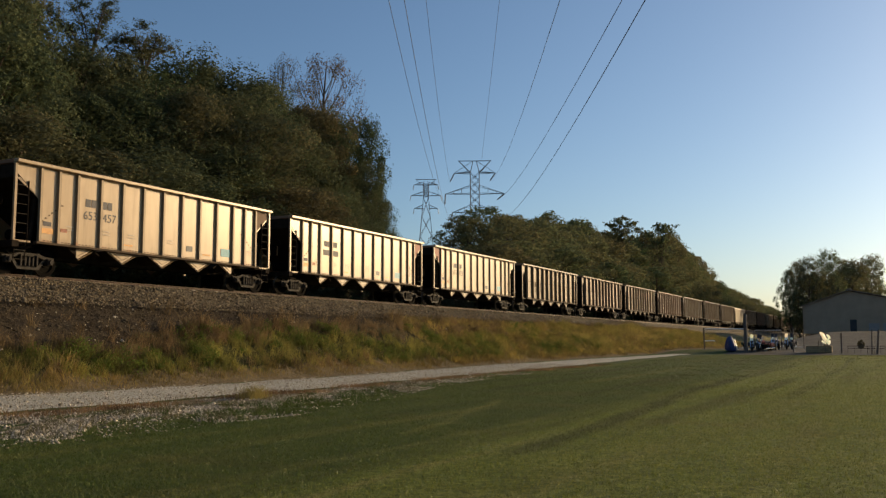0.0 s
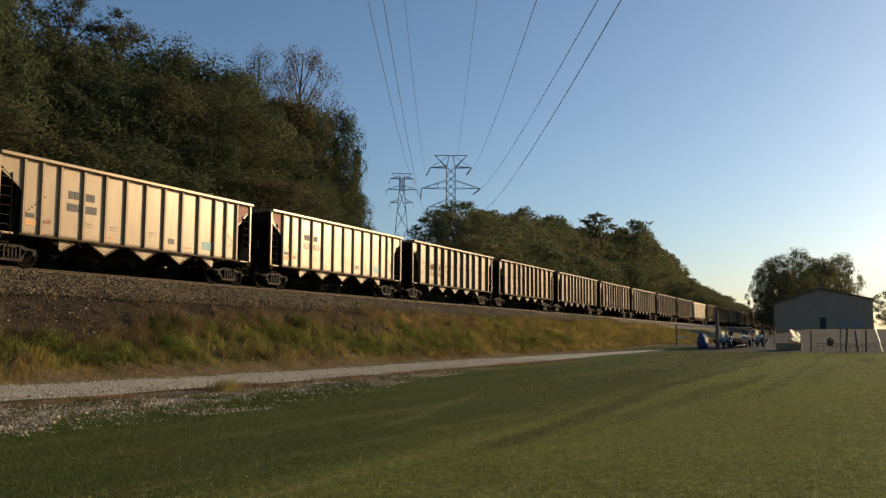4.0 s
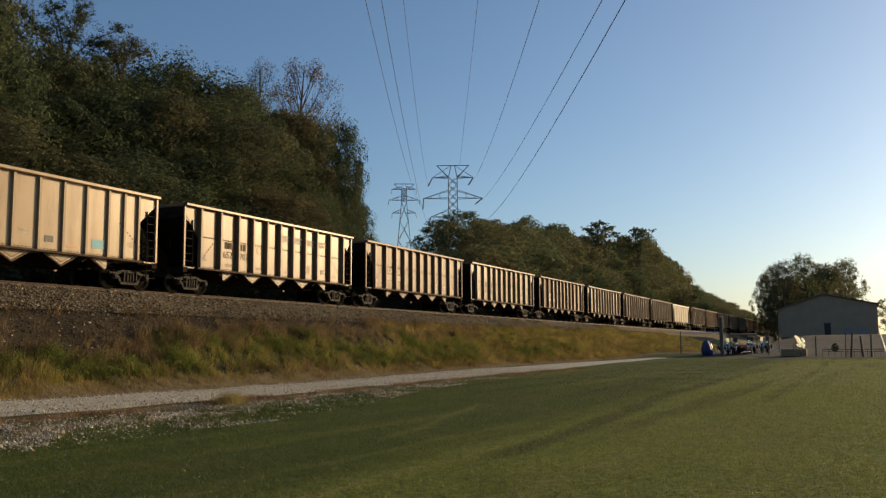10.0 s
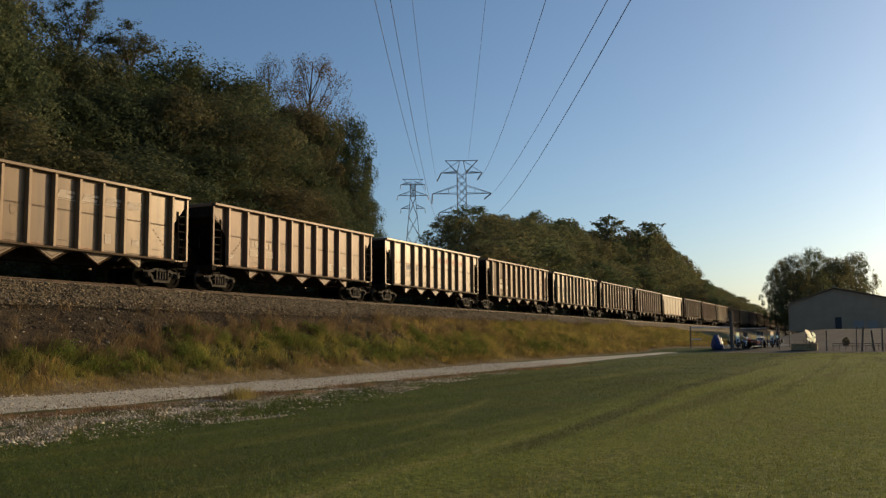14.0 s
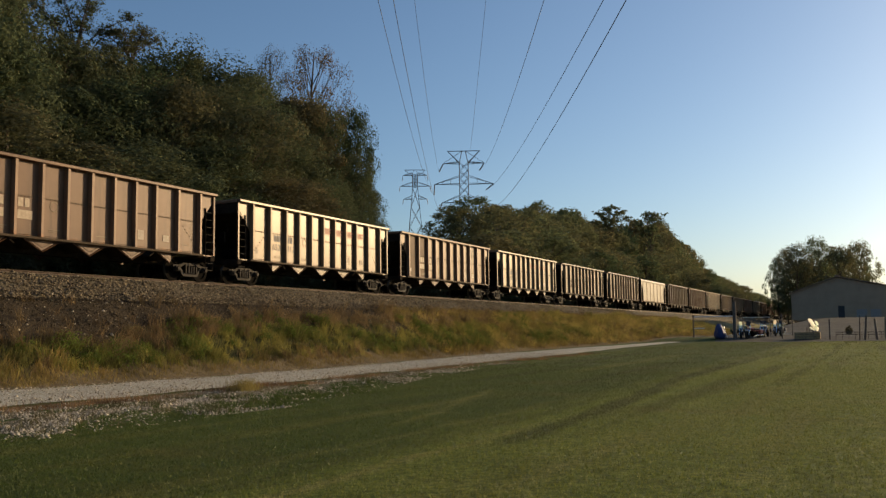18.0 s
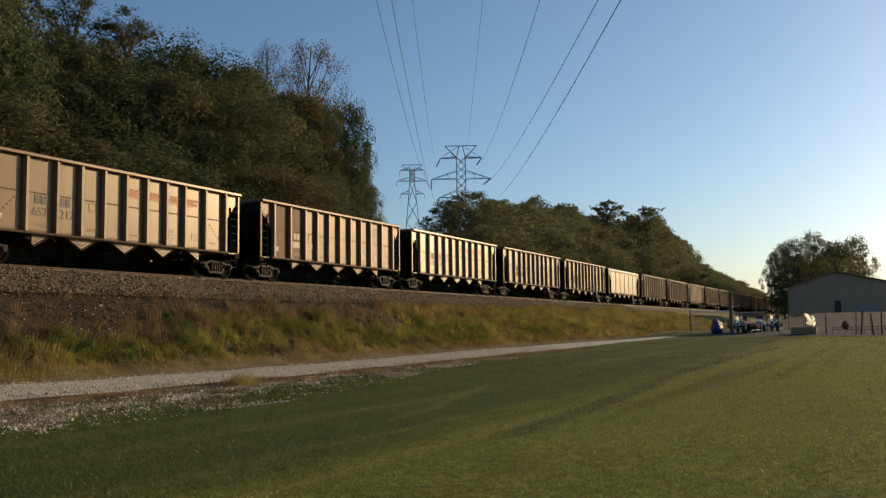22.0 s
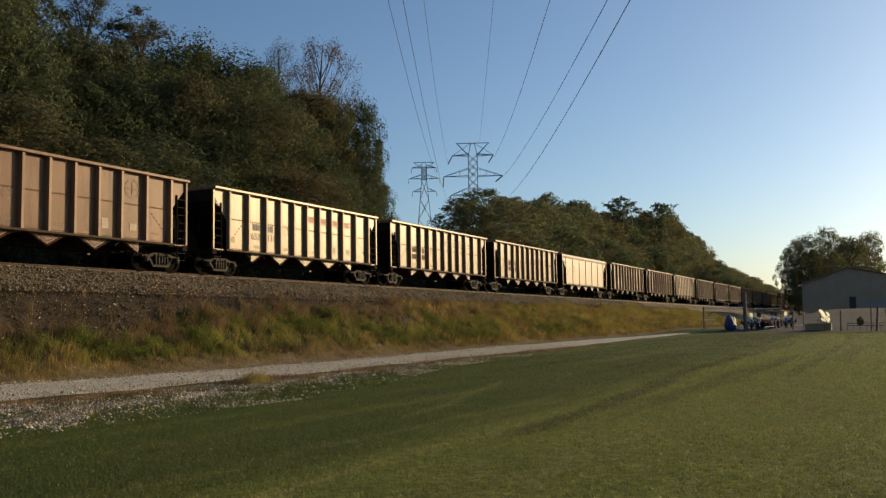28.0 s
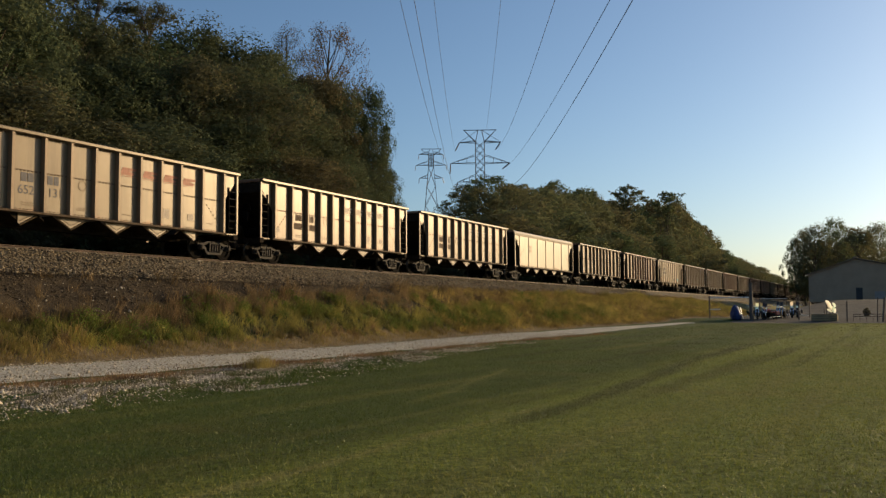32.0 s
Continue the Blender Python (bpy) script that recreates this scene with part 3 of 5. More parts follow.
def car_meshes():
    d = {}
    bm = wheel_profile()
    bmesh.ops.transform(bm, matrix=pose(-0.7525, 0, 0, 0, 0, 180), verts=bm.verts)
    bm2 = wheel_profile()
    bmesh.ops.transform(bm2, matrix=pose(0.7525, 0, 0), verts=bm2.verts)
    me = bpy.data.meshes.new("t")
    bm2.to_mesh(me)
    bm2.free()
    bm.from_mesh(me)
    rod(bm, (-1.05, 0, 0), (1.05, 0, 0), 0.08, 10)
    for s in (-1, 1):
        rod(bm, (s * 0.86, 0.30, 0), (s * 0.87, 0.30, 0), 0.05, 6)
    for f in bm.faces:
        c = f.calc_center_median()
        f.material_index = 1 if 0.455 < math.hypot(c.y, c.z) < 0.50 else 0
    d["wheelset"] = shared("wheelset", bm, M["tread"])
    d["wheelset"].materials.append(M["rim"])
    bm = B()
    prism(bm, ((-1.10, 0.54), (-1.10, 0.66), (-0.72, 0.68), (-0.42, 0.78), (0.42, 0.78), (0.72, 0.68), (1.10, 0.66), (1.10, 0.54), (0.70, 0.56), (0.40, 0.66), (-0.40, 0.66), (-0.70, 0.56)), 0, -0.07, 0.07)
    prism(bm, ((-0.74, 0.56), (-0.62, 0.56), (-0.40, 0.30), (0.40, 0.30), (0.62, 0.56), (0.74, 0.56), (0.46, 0.18), (-0.46, 0.18)), 0, -0.06, 0.06)
    for y in (-0.89, 0.89):
        box(bm, 0.06, y, 0.50, 0.20, 0.26, 0.24, bevel=0.03)
        rod(bm, (0.12, y, 0.50), (0.22, y, 0.50), 0.085, 8)
    for y in (-0.16, 0.0, 0.16):
        rod(bm, (0.09, y, 0.30), (0.09, y, 0.62), 0.055, 6)
    box(bm, 0.08, -0.34, 0.5, 0.10, 0.06, 0.42)
    box(bm, 0.08, 0.34, 0.5, 0.10, 0.06, 0.42)
    d["side_frame"] = shared("side_frame", bm, M["dust_iron"])
    bm = box(B(), 0, 0, 0.62, 1.9, 0.36, 0.22, bevel=0.03)
    box(bm, 0, 0.62, 0.40, 1.5, 0.10, 0.14)
    box(bm, 0, -0.62, 0.40, 1.5, 0.10, 0.14)
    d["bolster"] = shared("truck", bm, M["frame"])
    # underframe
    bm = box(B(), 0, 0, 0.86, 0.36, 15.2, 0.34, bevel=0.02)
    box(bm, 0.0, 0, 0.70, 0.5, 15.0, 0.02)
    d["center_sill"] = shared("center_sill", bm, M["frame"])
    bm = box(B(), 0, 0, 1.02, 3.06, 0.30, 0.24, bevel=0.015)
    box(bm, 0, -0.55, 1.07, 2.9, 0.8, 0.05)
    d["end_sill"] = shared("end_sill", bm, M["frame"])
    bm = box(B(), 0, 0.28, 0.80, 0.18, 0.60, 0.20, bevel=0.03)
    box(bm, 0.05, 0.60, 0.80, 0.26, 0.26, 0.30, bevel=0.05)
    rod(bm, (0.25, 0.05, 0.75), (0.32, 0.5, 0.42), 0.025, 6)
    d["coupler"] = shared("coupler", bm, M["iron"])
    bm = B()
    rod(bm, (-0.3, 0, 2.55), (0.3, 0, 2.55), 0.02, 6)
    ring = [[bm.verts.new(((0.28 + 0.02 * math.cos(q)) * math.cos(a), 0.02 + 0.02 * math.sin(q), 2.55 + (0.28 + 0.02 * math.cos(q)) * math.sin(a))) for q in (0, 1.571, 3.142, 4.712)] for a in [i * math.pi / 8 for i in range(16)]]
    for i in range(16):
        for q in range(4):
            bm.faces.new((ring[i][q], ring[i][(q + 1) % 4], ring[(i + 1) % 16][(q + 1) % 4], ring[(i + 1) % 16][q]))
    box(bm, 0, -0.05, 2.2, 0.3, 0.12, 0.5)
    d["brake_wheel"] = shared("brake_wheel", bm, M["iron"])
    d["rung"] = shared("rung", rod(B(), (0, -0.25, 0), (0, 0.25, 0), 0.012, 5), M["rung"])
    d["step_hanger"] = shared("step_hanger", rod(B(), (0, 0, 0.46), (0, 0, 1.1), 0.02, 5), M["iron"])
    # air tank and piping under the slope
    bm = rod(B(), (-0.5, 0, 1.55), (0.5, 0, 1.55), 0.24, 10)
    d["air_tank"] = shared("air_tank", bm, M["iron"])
    return d


CM = car_meshes()


def side_outline(cut, low):
    e, t = H - 0.06, 3.95
    r = [(-e, t), (-e, 3.58), (-e + 0.14, 3.50), (-cut, low), (-cut, 1.18)]
    return r + [(-y, z) for y, z in r[::-1]]


def hopper_car(paint, ribs, cut, seam, label, flush=False):
    """An open-top coal hopper, standing on the rails at the origin, its length along y."""
    car = root("hopper_car", label, "hopper car", "coal train")
    side, chord = M[paint], M[paint]
    for s in (-1, 1):
        bm = prism(B(), side_outline(cut, 2.45 if seam else 2.68), 0, s * 1.44, s * 1.47)
        part("side_sheet", bm, side, car)
        bm = B()
        for i in range(int(2 * cut / 0.16)):
            y = -cut + 0.08 + i * 0.16
            box(bm, s * 1.476, y, 1.235, 0.02, 0.08, 0.03)
            if seam:
                box(bm, s * 1.476, y, 3.84, 0.016, 0.085, 0.055)
                box(bm, s * 1.476, y, 2.60, 0.016, 0.085, 0.045)
        for e in (-1, 1):
            for i in range(7):
                box(bm, s * 1.476, e * (cut - 0.14 - i * 0.14), 1.50 + 0.14 * i if seam else 1.95 + 0.11 * i, 0.016, 0.07, 0.05)
        if seam:
            box(bm, s * 1.472, 0, 2.63, 0.008, 2 * cut, 0.014)
        tagged(part("rivets", bm, M["rivet"], car), kind="stuff")
        if flush:
            part("top_chord", prism(B(), ((s * 1.44, 3.62), (s * 1.50, 3.64), (s * 1.52, 3.80), (s * 1.46, 3.96), (s * 1.34, 4.02), (s * 1.34, 3.96)), 1, -H, H), chord, car)
        else:
            part("top_chord", box(B(), s * 1.56, 0, 3.955, 0.24, BODY, 0.13, bevel=0.02), chord, car)
        bm = box(B(), s * 1.53, 0, 1.13, 0.20, 2 * cut + 0.4, 0.09, bevel=0.012)
        part("side_sill", bm, M["sill"], car)
    for e in (-1, 1):
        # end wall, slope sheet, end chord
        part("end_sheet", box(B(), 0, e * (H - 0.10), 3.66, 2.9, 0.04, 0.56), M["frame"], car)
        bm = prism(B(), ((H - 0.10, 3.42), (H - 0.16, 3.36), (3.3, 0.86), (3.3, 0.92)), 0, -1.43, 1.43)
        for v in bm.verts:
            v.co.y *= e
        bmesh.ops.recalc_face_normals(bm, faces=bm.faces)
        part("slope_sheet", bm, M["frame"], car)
        part("end_chord", box(B(), 0, e * (H - 0.08), 3.945, 2.84, 0.16, 0.15, bevel=0.02), M["rib_rust"], car)
        child("end_sill", CM["end_sill"], car, pose(0, e * (H - 0.15), 0, 0, 0, 0 if e > 0 else 180))
        child("coupler", CM["coupler"], car, pose(0, e * (H + 0.02), 0, 0, 0, 0 if e > 0 else 180))
        for s in (-1, 1):
            part("corner_post", box(B(), s * 1.50, e * (H - 0.07), 2.52, 0.09, 0.11, 2.74, bevel=0.008), chord, car)
            ladder = part("ladder", rod(B(), (s * 1.50, e * (H - 0.62), 1.08), (s * 1.50, e * (H - 0.62), 3.3), 0.028, 5), M["iron"], car)
            for z in (0.48, 0.80, 1.42, 1.76, 2.10, 2.44, 2.78, 3.12):
                child("rung", CM["rung"], ladder, pose(s * 1.50, e * (H - 0.36), z))
            for y in (0.12, 0.58):
                child("step_hanger", CM["step_hanger"], car, pose(s * 1.48, e * (H - y), 0))
            part("step_plate", box(B(), s * 1.44, e * (H - 0.42), 1.13, 0.16, 0.72, 0.07, bevel=0.01), M[paint], car)
            bm = box(B(), s * 1.25, e * (H - 1.0), 2.0, 0.10, 0.12, 1.9, Matrix.Rotation(e * 0.12, 4, "X"))
            part("end_brace", bm, M["frame"], car)
    child("brake_wheel", CM["brake_wheel"], car, pose(0.7, -H - 0.05, 0))
    child("air_tank", CM["air_tank"], car, pose(0, -H + 1.5, 0))
    child("center_sill", CM["center_sill"], car)
    # side posts
    bm = B()
    deep = 0.185 if seam else 0.10
    wide = 0.075 if seam else 0.07
    if flush:
        deep, wide = 0.045, 0.035
    prism(bm, ((-wide, 0), (-wide + 0.02, deep), (wide - 0.02, deep), (wide, 0)), 1, 1.17, 3.62 if flush else 3.87)
    for v in bm.verts:
        v.co = (v.co.z, v.co.x, v.co.y)
    bmesh.ops.recalc_face_normals(bm, faces=bm.faces)
    rib = shared("side_post", bm, M["rib_" + paint])
    for y in both(ribs):
        child("side_post", rib, car, pose(1.468, y, 0))
        child("side_post", rib, car, pose(-1.468, y, 0, 0, 0, 180))
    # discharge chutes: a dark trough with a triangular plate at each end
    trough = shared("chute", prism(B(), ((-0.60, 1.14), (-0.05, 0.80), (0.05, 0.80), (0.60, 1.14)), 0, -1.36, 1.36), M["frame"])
    bm = prism(B(), ((-0.68, 1.09), (0, 0.71), (0.68, 1.09)), 0, 0.0, 0.02)
    plate_me = {0: shared("chute_plate", bm, M[paint])}
    rim_me, seam_me = {}, {}
    for half in (-1, 1):
        plate_me[half] = shared("chute_plate", prism(B(), ((-0.08 * half, 1.09), (-0.08 * half, 0.755), (0, 0.71), (0.68 * half, 1.09)), 0, 0.0, 0.02), M[paint])
    for half in (-1, 0, 1):
        bm, bm2 = B(), B()
        for s in (-1, 1):
            if half in (0, s):
                rod(bm, (0.02, s * 0.78, 1.085), (0.02, 0, 0.665), 0.028, 4)
                rod(bm2, (0.024, s * 0.52, 1.085), (0.024, 0, 0.815), 0.009, 4)
        rim_me[half], seam_me[half] = shared("chute_rim", bm, M[paint]), shared("chute_seam", bm2, M["sill"])
    for y in (-4.4, -2.2, 0, 2.2, 4.4):
        chute = child("chute", trough, car, pose(0, y + 0.12, 0))
        half = 0 if abs(y) < 4 else (1 if y < 0 else -1)
        for x, turn in ((1.365, 0), (-1.365, 180)):
            cut_side = half if turn == 0 else -half
            child("chute_plate", plate_me[cut_side], chute, pose(x, 0, 0, 0, 0, turn))
            child("chute_rim", rim_me[cut_side], chute, pose(x, 0, 0, 0, 0, turn))
            child("chute_seam", seam_me[cut_side], chute, pose(x, 0, 0, 0, 0, turn))
    for y in (-6.2, 6.2):
        truck = child("truck", CM["bolster"], car, pose(0, y, 0))
        child("side_frame", CM["side_frame"], truck, pose(1.0, 0, 0))
        child("side_frame", CM["side_frame"], truck, pose(-1.0, 0, 0, 0, 0, 180))
        for w in (-0.89, 0.89):
            child("wheelset", CM["wheelset"], truck, pose(0, w, 0.46))
    return car


def letters(text, size, material, parent, y, z, name="number"):
    cu = bpy.data.curves.new(name, "FONT")
    cu.body, cu.size, cu.extrude, cu.align_x = text, size, 0.002, "LEFT"
    cu.materials.append(material)
    ob = child(name, cu, parent, Matrix.Translation((1.479, y, z)) @ Euler((radians(90), 0, radians(90))).to_matrix().to_4x4())
    return ob


def plate(parent, y, z, w, h, material, name="stencil", label=""):
    part(name, box(B(), 1.478, y + w / 2, z + h / 2, 0.008, w, h), material, parent, label)


def marks(car, style, number, ink, logo=None):
    """Stencilled number, bars for the reporting mark, decals and small data panels on the side that faces the lane."""
    if style == "close":
        y0, z0 = -4.08, 2.72
        for k, (a, w) in enumerate(((0, 0.24), (0.28, 0.24), (0.80, 0.24), (1.08, 0.22))):
            plate(car, y0 + a, z0, w, 0.30, ink, "mark_bar")
        if number:
            letters(number[:3], 0.46, ink, car, y0 - 0.10, 2.24)
            letters(number[3:], 0.46, ink, car, y0 + 0.84, 2.24)
        else:
            plate(car, y0 - 0.05, 2.24, 0.62, 0.30, ink, "mark_bar")
            plate(car, y0 + 0.80, 2.24, 0.62, 0.30, ink, "mark_bar")
        plate(car, 3.72, 1.46, 0.62, 0.36, M["teal"], "placard", "teal placard")
        plate(car, 1.45, 1.50, 0.40, 0.24, M["dark"], "placard", "dark data plate")
        plate(car, -6.02, 1.50, 0.50, 0.20, M["orange"], "decal", "orange warning decal")
        plate(car, -5.98, 1.78, 0.36, 0.16, ink, "decal")
        plate(car, -2.15, 1.40, 0.5, 0.07, M["orange"], "decal", "orange warning decal")
        plate(car, 2.5, 1.40, 0.5, 0.07, M["orange"], "decal", "orange warning decal")
        plate(car, -5.2, 1.62, 0.3, 0.14, M["letter_red"], "decal")
        for y in (-4.95, -3.2, -1.9, 0.3, 5.6):
            for z in (1.72, 1.84):
                plate(car, y, z, 0.34, 0.045, M["letter_faint"], "stencil")
    else:
        y0 = -4.35
        for a, w in ((0, 0.24), (0.28, 0.24), (1.12, 0.22), (1.40, 0.2)):
            plate(car, y0 + a, 2.22, w, 0.32, ink, "mark_bar")
        if number:
            letters(number[:3], 0.46, ink, car, y0 - 0.12, 1.78)
            letters(number[3:], 0.46, ink, car, y0 + 1.12, 1.78)
        else:
            plate(car, y0 - 0.1, 1.78, 0.64, 0.32, ink, "mark_bar")
            plate(car, y0 + 1.1, 1.78, 0.64, 0.32, ink, "mark_bar")
        plate(car, -6.0, 1.52, 0.32, 0.22, M["letter_faint"], "decal")
        plate(car, 4.0, 1.55, 0.36, 0.28, M["letter_faint"], "decal")
        plate(car, 2.55, 1.52, 0.34, 0.4, M["letter_faint"], "decal")
        bm = B()
        ring = [[bm.verts.new((1.479 + h, -1.66 + r * math.cos(i * math.pi / 12), 2.36 + r * math.sin(i * math.pi / 12))) for r, h in ((0.20, -0.006), (0.20, 0.0), (0.165, 0.0), (0.165, -0.006))] for i in range(24)]
        for a, b in zip(ring, ring[1:] + ring[:1]):
            for j in range(3):
                bm.faces.new((a[j], b[j], b[j + 1], a[j + 1]))
        bmesh.ops.recalc_face_normals(bm, faces=bm.faces)
        part("emblem", bm, M["emblem"], car, "faint stencilled ring")
        for y, z, w in ((-4.3, 1.46, 0.62), (-4.3, 1.38, 0.5), (-1.9, 1.48, 0.5), (-1.9, 1.41, 0.38), (0.35, 1.44, 0.55), (5.2, 1.5, 0.4)):
            plate(car, y, z, w, 0.035, M["emblem"], "stencil")
        if logo:
            for y in (0.16, 1.34, 2.50, 3.62):
                bm = prism(B(), ((y, 3.06), (y + 0.16, 3.36), (y + 0.86, 3.36), (y + 0.86, 3.26), (y + 0.42, 3.24), (y + 0.80, 3.16), (y + 0.70, 3.06)), 0, 1.476, 1.481)
                part("logo_bar", bm, logo, car)
            plate(car, 0.1, 3.0, 3.9, 0.025, logo, "logo_bar")


def build_train():
    """Cars from the front of the shot to the far end, with their centres at t = 0."""
    labels = {
        "silver": "weathered silver aluminium coal hopper car on the rails",
        "tan": "dusty tan aluminium coal hopper car with riveted seam",
        "cream": "chalky cream aluminium coal hopper car with riveted seam",
        "rust": "rust-stained brown coal hopper car on the rails",
    }
    kinds = {}
    for p in labels:
        for style in ("close", "wide", "smooth"):
            kinds[p, style] = None
    order = ["silver close 653457 letter", "silver close - letter", "silver close 653423 letter", "tan wide 652707 letter_brown", "rust wide - letter_white",
             "tan wide 652212 letter red", "rust wide - letter_white", "cream wide 652131 letter red", "tan wide - letter_brown", "tan wide - letter_brown",
             "cream smooth - letter_faint", "tan wide - letter_faint", "rust wide - letter_white", "silver close - letter", "tan wide - letter_faint", "tan wide - letter_faint"]
    plan = [(-2, "silver close - letter"), (-1, "silver close - letter")] + list(enumerate(order))
    rng = random.Random(11)
    # farthest cars get only darker paints, which put their shade into the colour
    plan += [(k, rng.choice(("tan wide - letter_faint", "rust wide - letter_white", "tan wide - letter"))) for k in range(16, 34)]
    cars = []
    for k, text in plan:
        paint, style, number, ink, *logo = text.split()
        first = kinds[paint, style]
        y = 21.25 + H + PITCH * k
        m = pose(TRACK_X, y, RAIL_Z)
        if first is None:
            if style == "smooth":
                first = hopper_car(paint, RIBS_FEW, 6.2, False, "smooth-sided pale coal hopper car with a rolled top edge", True)
            else:
                first = hopper_car(paint, RIBS_CLOSE if style == "close" else RIBS_WIDE, 6.15 if style == "close" else 6.2, style == "wide", labels[paint])
            kinds[paint, style] = first
            car = first
            first.matrix_basis = m
        else:
            car = copy_thing(first, m)
            for o in list(car.children):
                if o.name.split(".")[0] in ("number", "mark_bar", "placard", "decal", "stencil", "logo_bar", "emblem", "emblem_bar", "corner_patch", "stained_panel"):
                    bpy.data.objects.remove(o)
        cars.append((k, car, y))
        if style == "smooth":
            plate(car, -4.0, 2.75, 0.6, 0.22, M["emblem"], "mark_bar")
            plate(car, -4.0, 2.42, 0.6, 0.22, M["emblem"], "mark_bar")
        elif k < 14:
            marks(car, style, number if number != "-" else "", M[ink], M["letter_red"] if logo else (M["letter_faint"] if style == "wide" and paint != "rust" else None))
        if k == 6:
            part("stained_panel", box(B(), 1.472, -5.5, 2.52, 0.005, 1.30, 2.60), M["brown_panel"], car, "brown-stained panel")
            part("stained_panel", box(B(), 1.472, -4.12, 2.52, 0.005, 1.20, 2.60), M["brown_panel"], car, "brown-stained panel")
            bm = B()
            ring = [[bm.verts.new((1.478 + h, 4.12 + r * math.cos(i * math.pi / 14), 3.24 + r * math.sin(i * math.pi / 14))) for r, h in ((0.40, -0.006), (0.40, 0.0), (0.33, 0.0), (0.33, -0.006))] for i in range(28)]
            for a, b in zip(ring, ring[1:] + ring[:1]):
                for j in range(3):
                    bm.faces.new((a[j], b[j], b[j + 1], a[j + 1]))
            bmesh.ops.recalc_face_normals(bm, faces=bm.faces)
            part("emblem", bm, M["emblem"], car, "faded round emblem")
            plate(car, 4.09, 3.0, 0.06, 0.48, M["emblem"], "emblem_bar")
            plate(car, 3.88, 3.21, 0.48, 0.06, M["emblem"], "emblem_bar")
        for e in {2: (-1,), 1: (1,), 0: (1,)}.get(k, ()):
            bm = prism(B(), ((e * 6.28, 2.86), (e * (H - 0.24), 3.55), (e * (H - 0.14), 3.84), (e * 6.28, 3.84)), 0, 1.472, 1.477)
            part("corner_patch", bm, M["oxide" if k else "brown_panel"], car, "oxide-red corner panel" if k else "brown-stained corner panel")
    return cars


CARS = build_train()


def travel(t):
    """How far the train has come by t, slowing slightly."""
    return 3.9497 * t - 0.008485 * t * t - 4.544e-5 * t ** 3


# ---------------------------------------------------------------- trees
def crown_leaves(rng, centres, radii, per, size, squash=0.75, sprays=0.24, droop=0.3):
    """Leaves on the rounded face of each clump, and along sprays that reach out of it."""
    c, r = np.asarray(centres, float), np.asarray(radii, float)
    face = int(per * (1 - sprays))
    n1 = len(c) * face
    d1 = rng.normal(size=(n1, 3))
    d1 /= np.linalg.norm(d1, axis=1)[:, None]
    p1 = np.repeat(c, face, axis=0) + d1 * np.array([1, 1, squash]) * (np.repeat(r, face) * rng.uniform(0.3, 1.05, n1) ** 0.5)[:, None]
    m = len(c) * 6
    k = max(1, int(per * sprays) // 6)
    n2 = m * k
    d2 = rng.normal(size=(m, 3))
    d2 /= np.linalg.norm(d2, axis=1)[:, None]
    reach = np.repeat(np.repeat(r, 6) * rng.uniform(0.9, 1.45, m), k)
    d2 = np.repeat(d2, k, axis=0)
    u = rng.uniform(0.4, 1.0, n2)
    p2 = np.repeat(np.repeat(c, 6, axis=0), k, axis=0) + d2 * np.array([1, 1, squash]) * (reach * u)[:, None]
    p2[:, 2] -= droop * reach * u * u
    p2 += rng.normal(size=(n2, 3)) * (reach * 0.13)[:, None]
    p, d = np.concatenate([p1, p2]), np.concatenate([d1, d2])
    n = n1 + n2
    a = np.cross(d, rng.normal(size=(n, 3))) + rng.normal(size=(n, 3)) * 0.35
    a /= np.linalg.norm(a, axis=1)[:, None]
    b = np.cross(a, d + rng.normal(size=(n, 3)) * 0.45)
    b /= np.linalg.norm(b, axis=1)[:, None]
    s = size * rng.uniform(0.5, 1.3, n)[:, None]
    a, b = a * s, b * s * 0.62
    v = np.stack([p - a * 0.8 - b * 0.3, p + b - a * 0.1, p + a], 1).reshape(-1, 3)
    return v, np.arange(n * 3).reshape(-1, 3)


def limb(bm, pts, r0, r1, sides=6):
    for i in range(len(pts) - 1):
        a, b = i / (len(pts) - 1), (i + 1) / (len(pts) - 1)
        rod(bm, pts[i], pts[i + 1], r0 + (r1 - r0) * a, sides, r0 + (r1 - r0) * b)


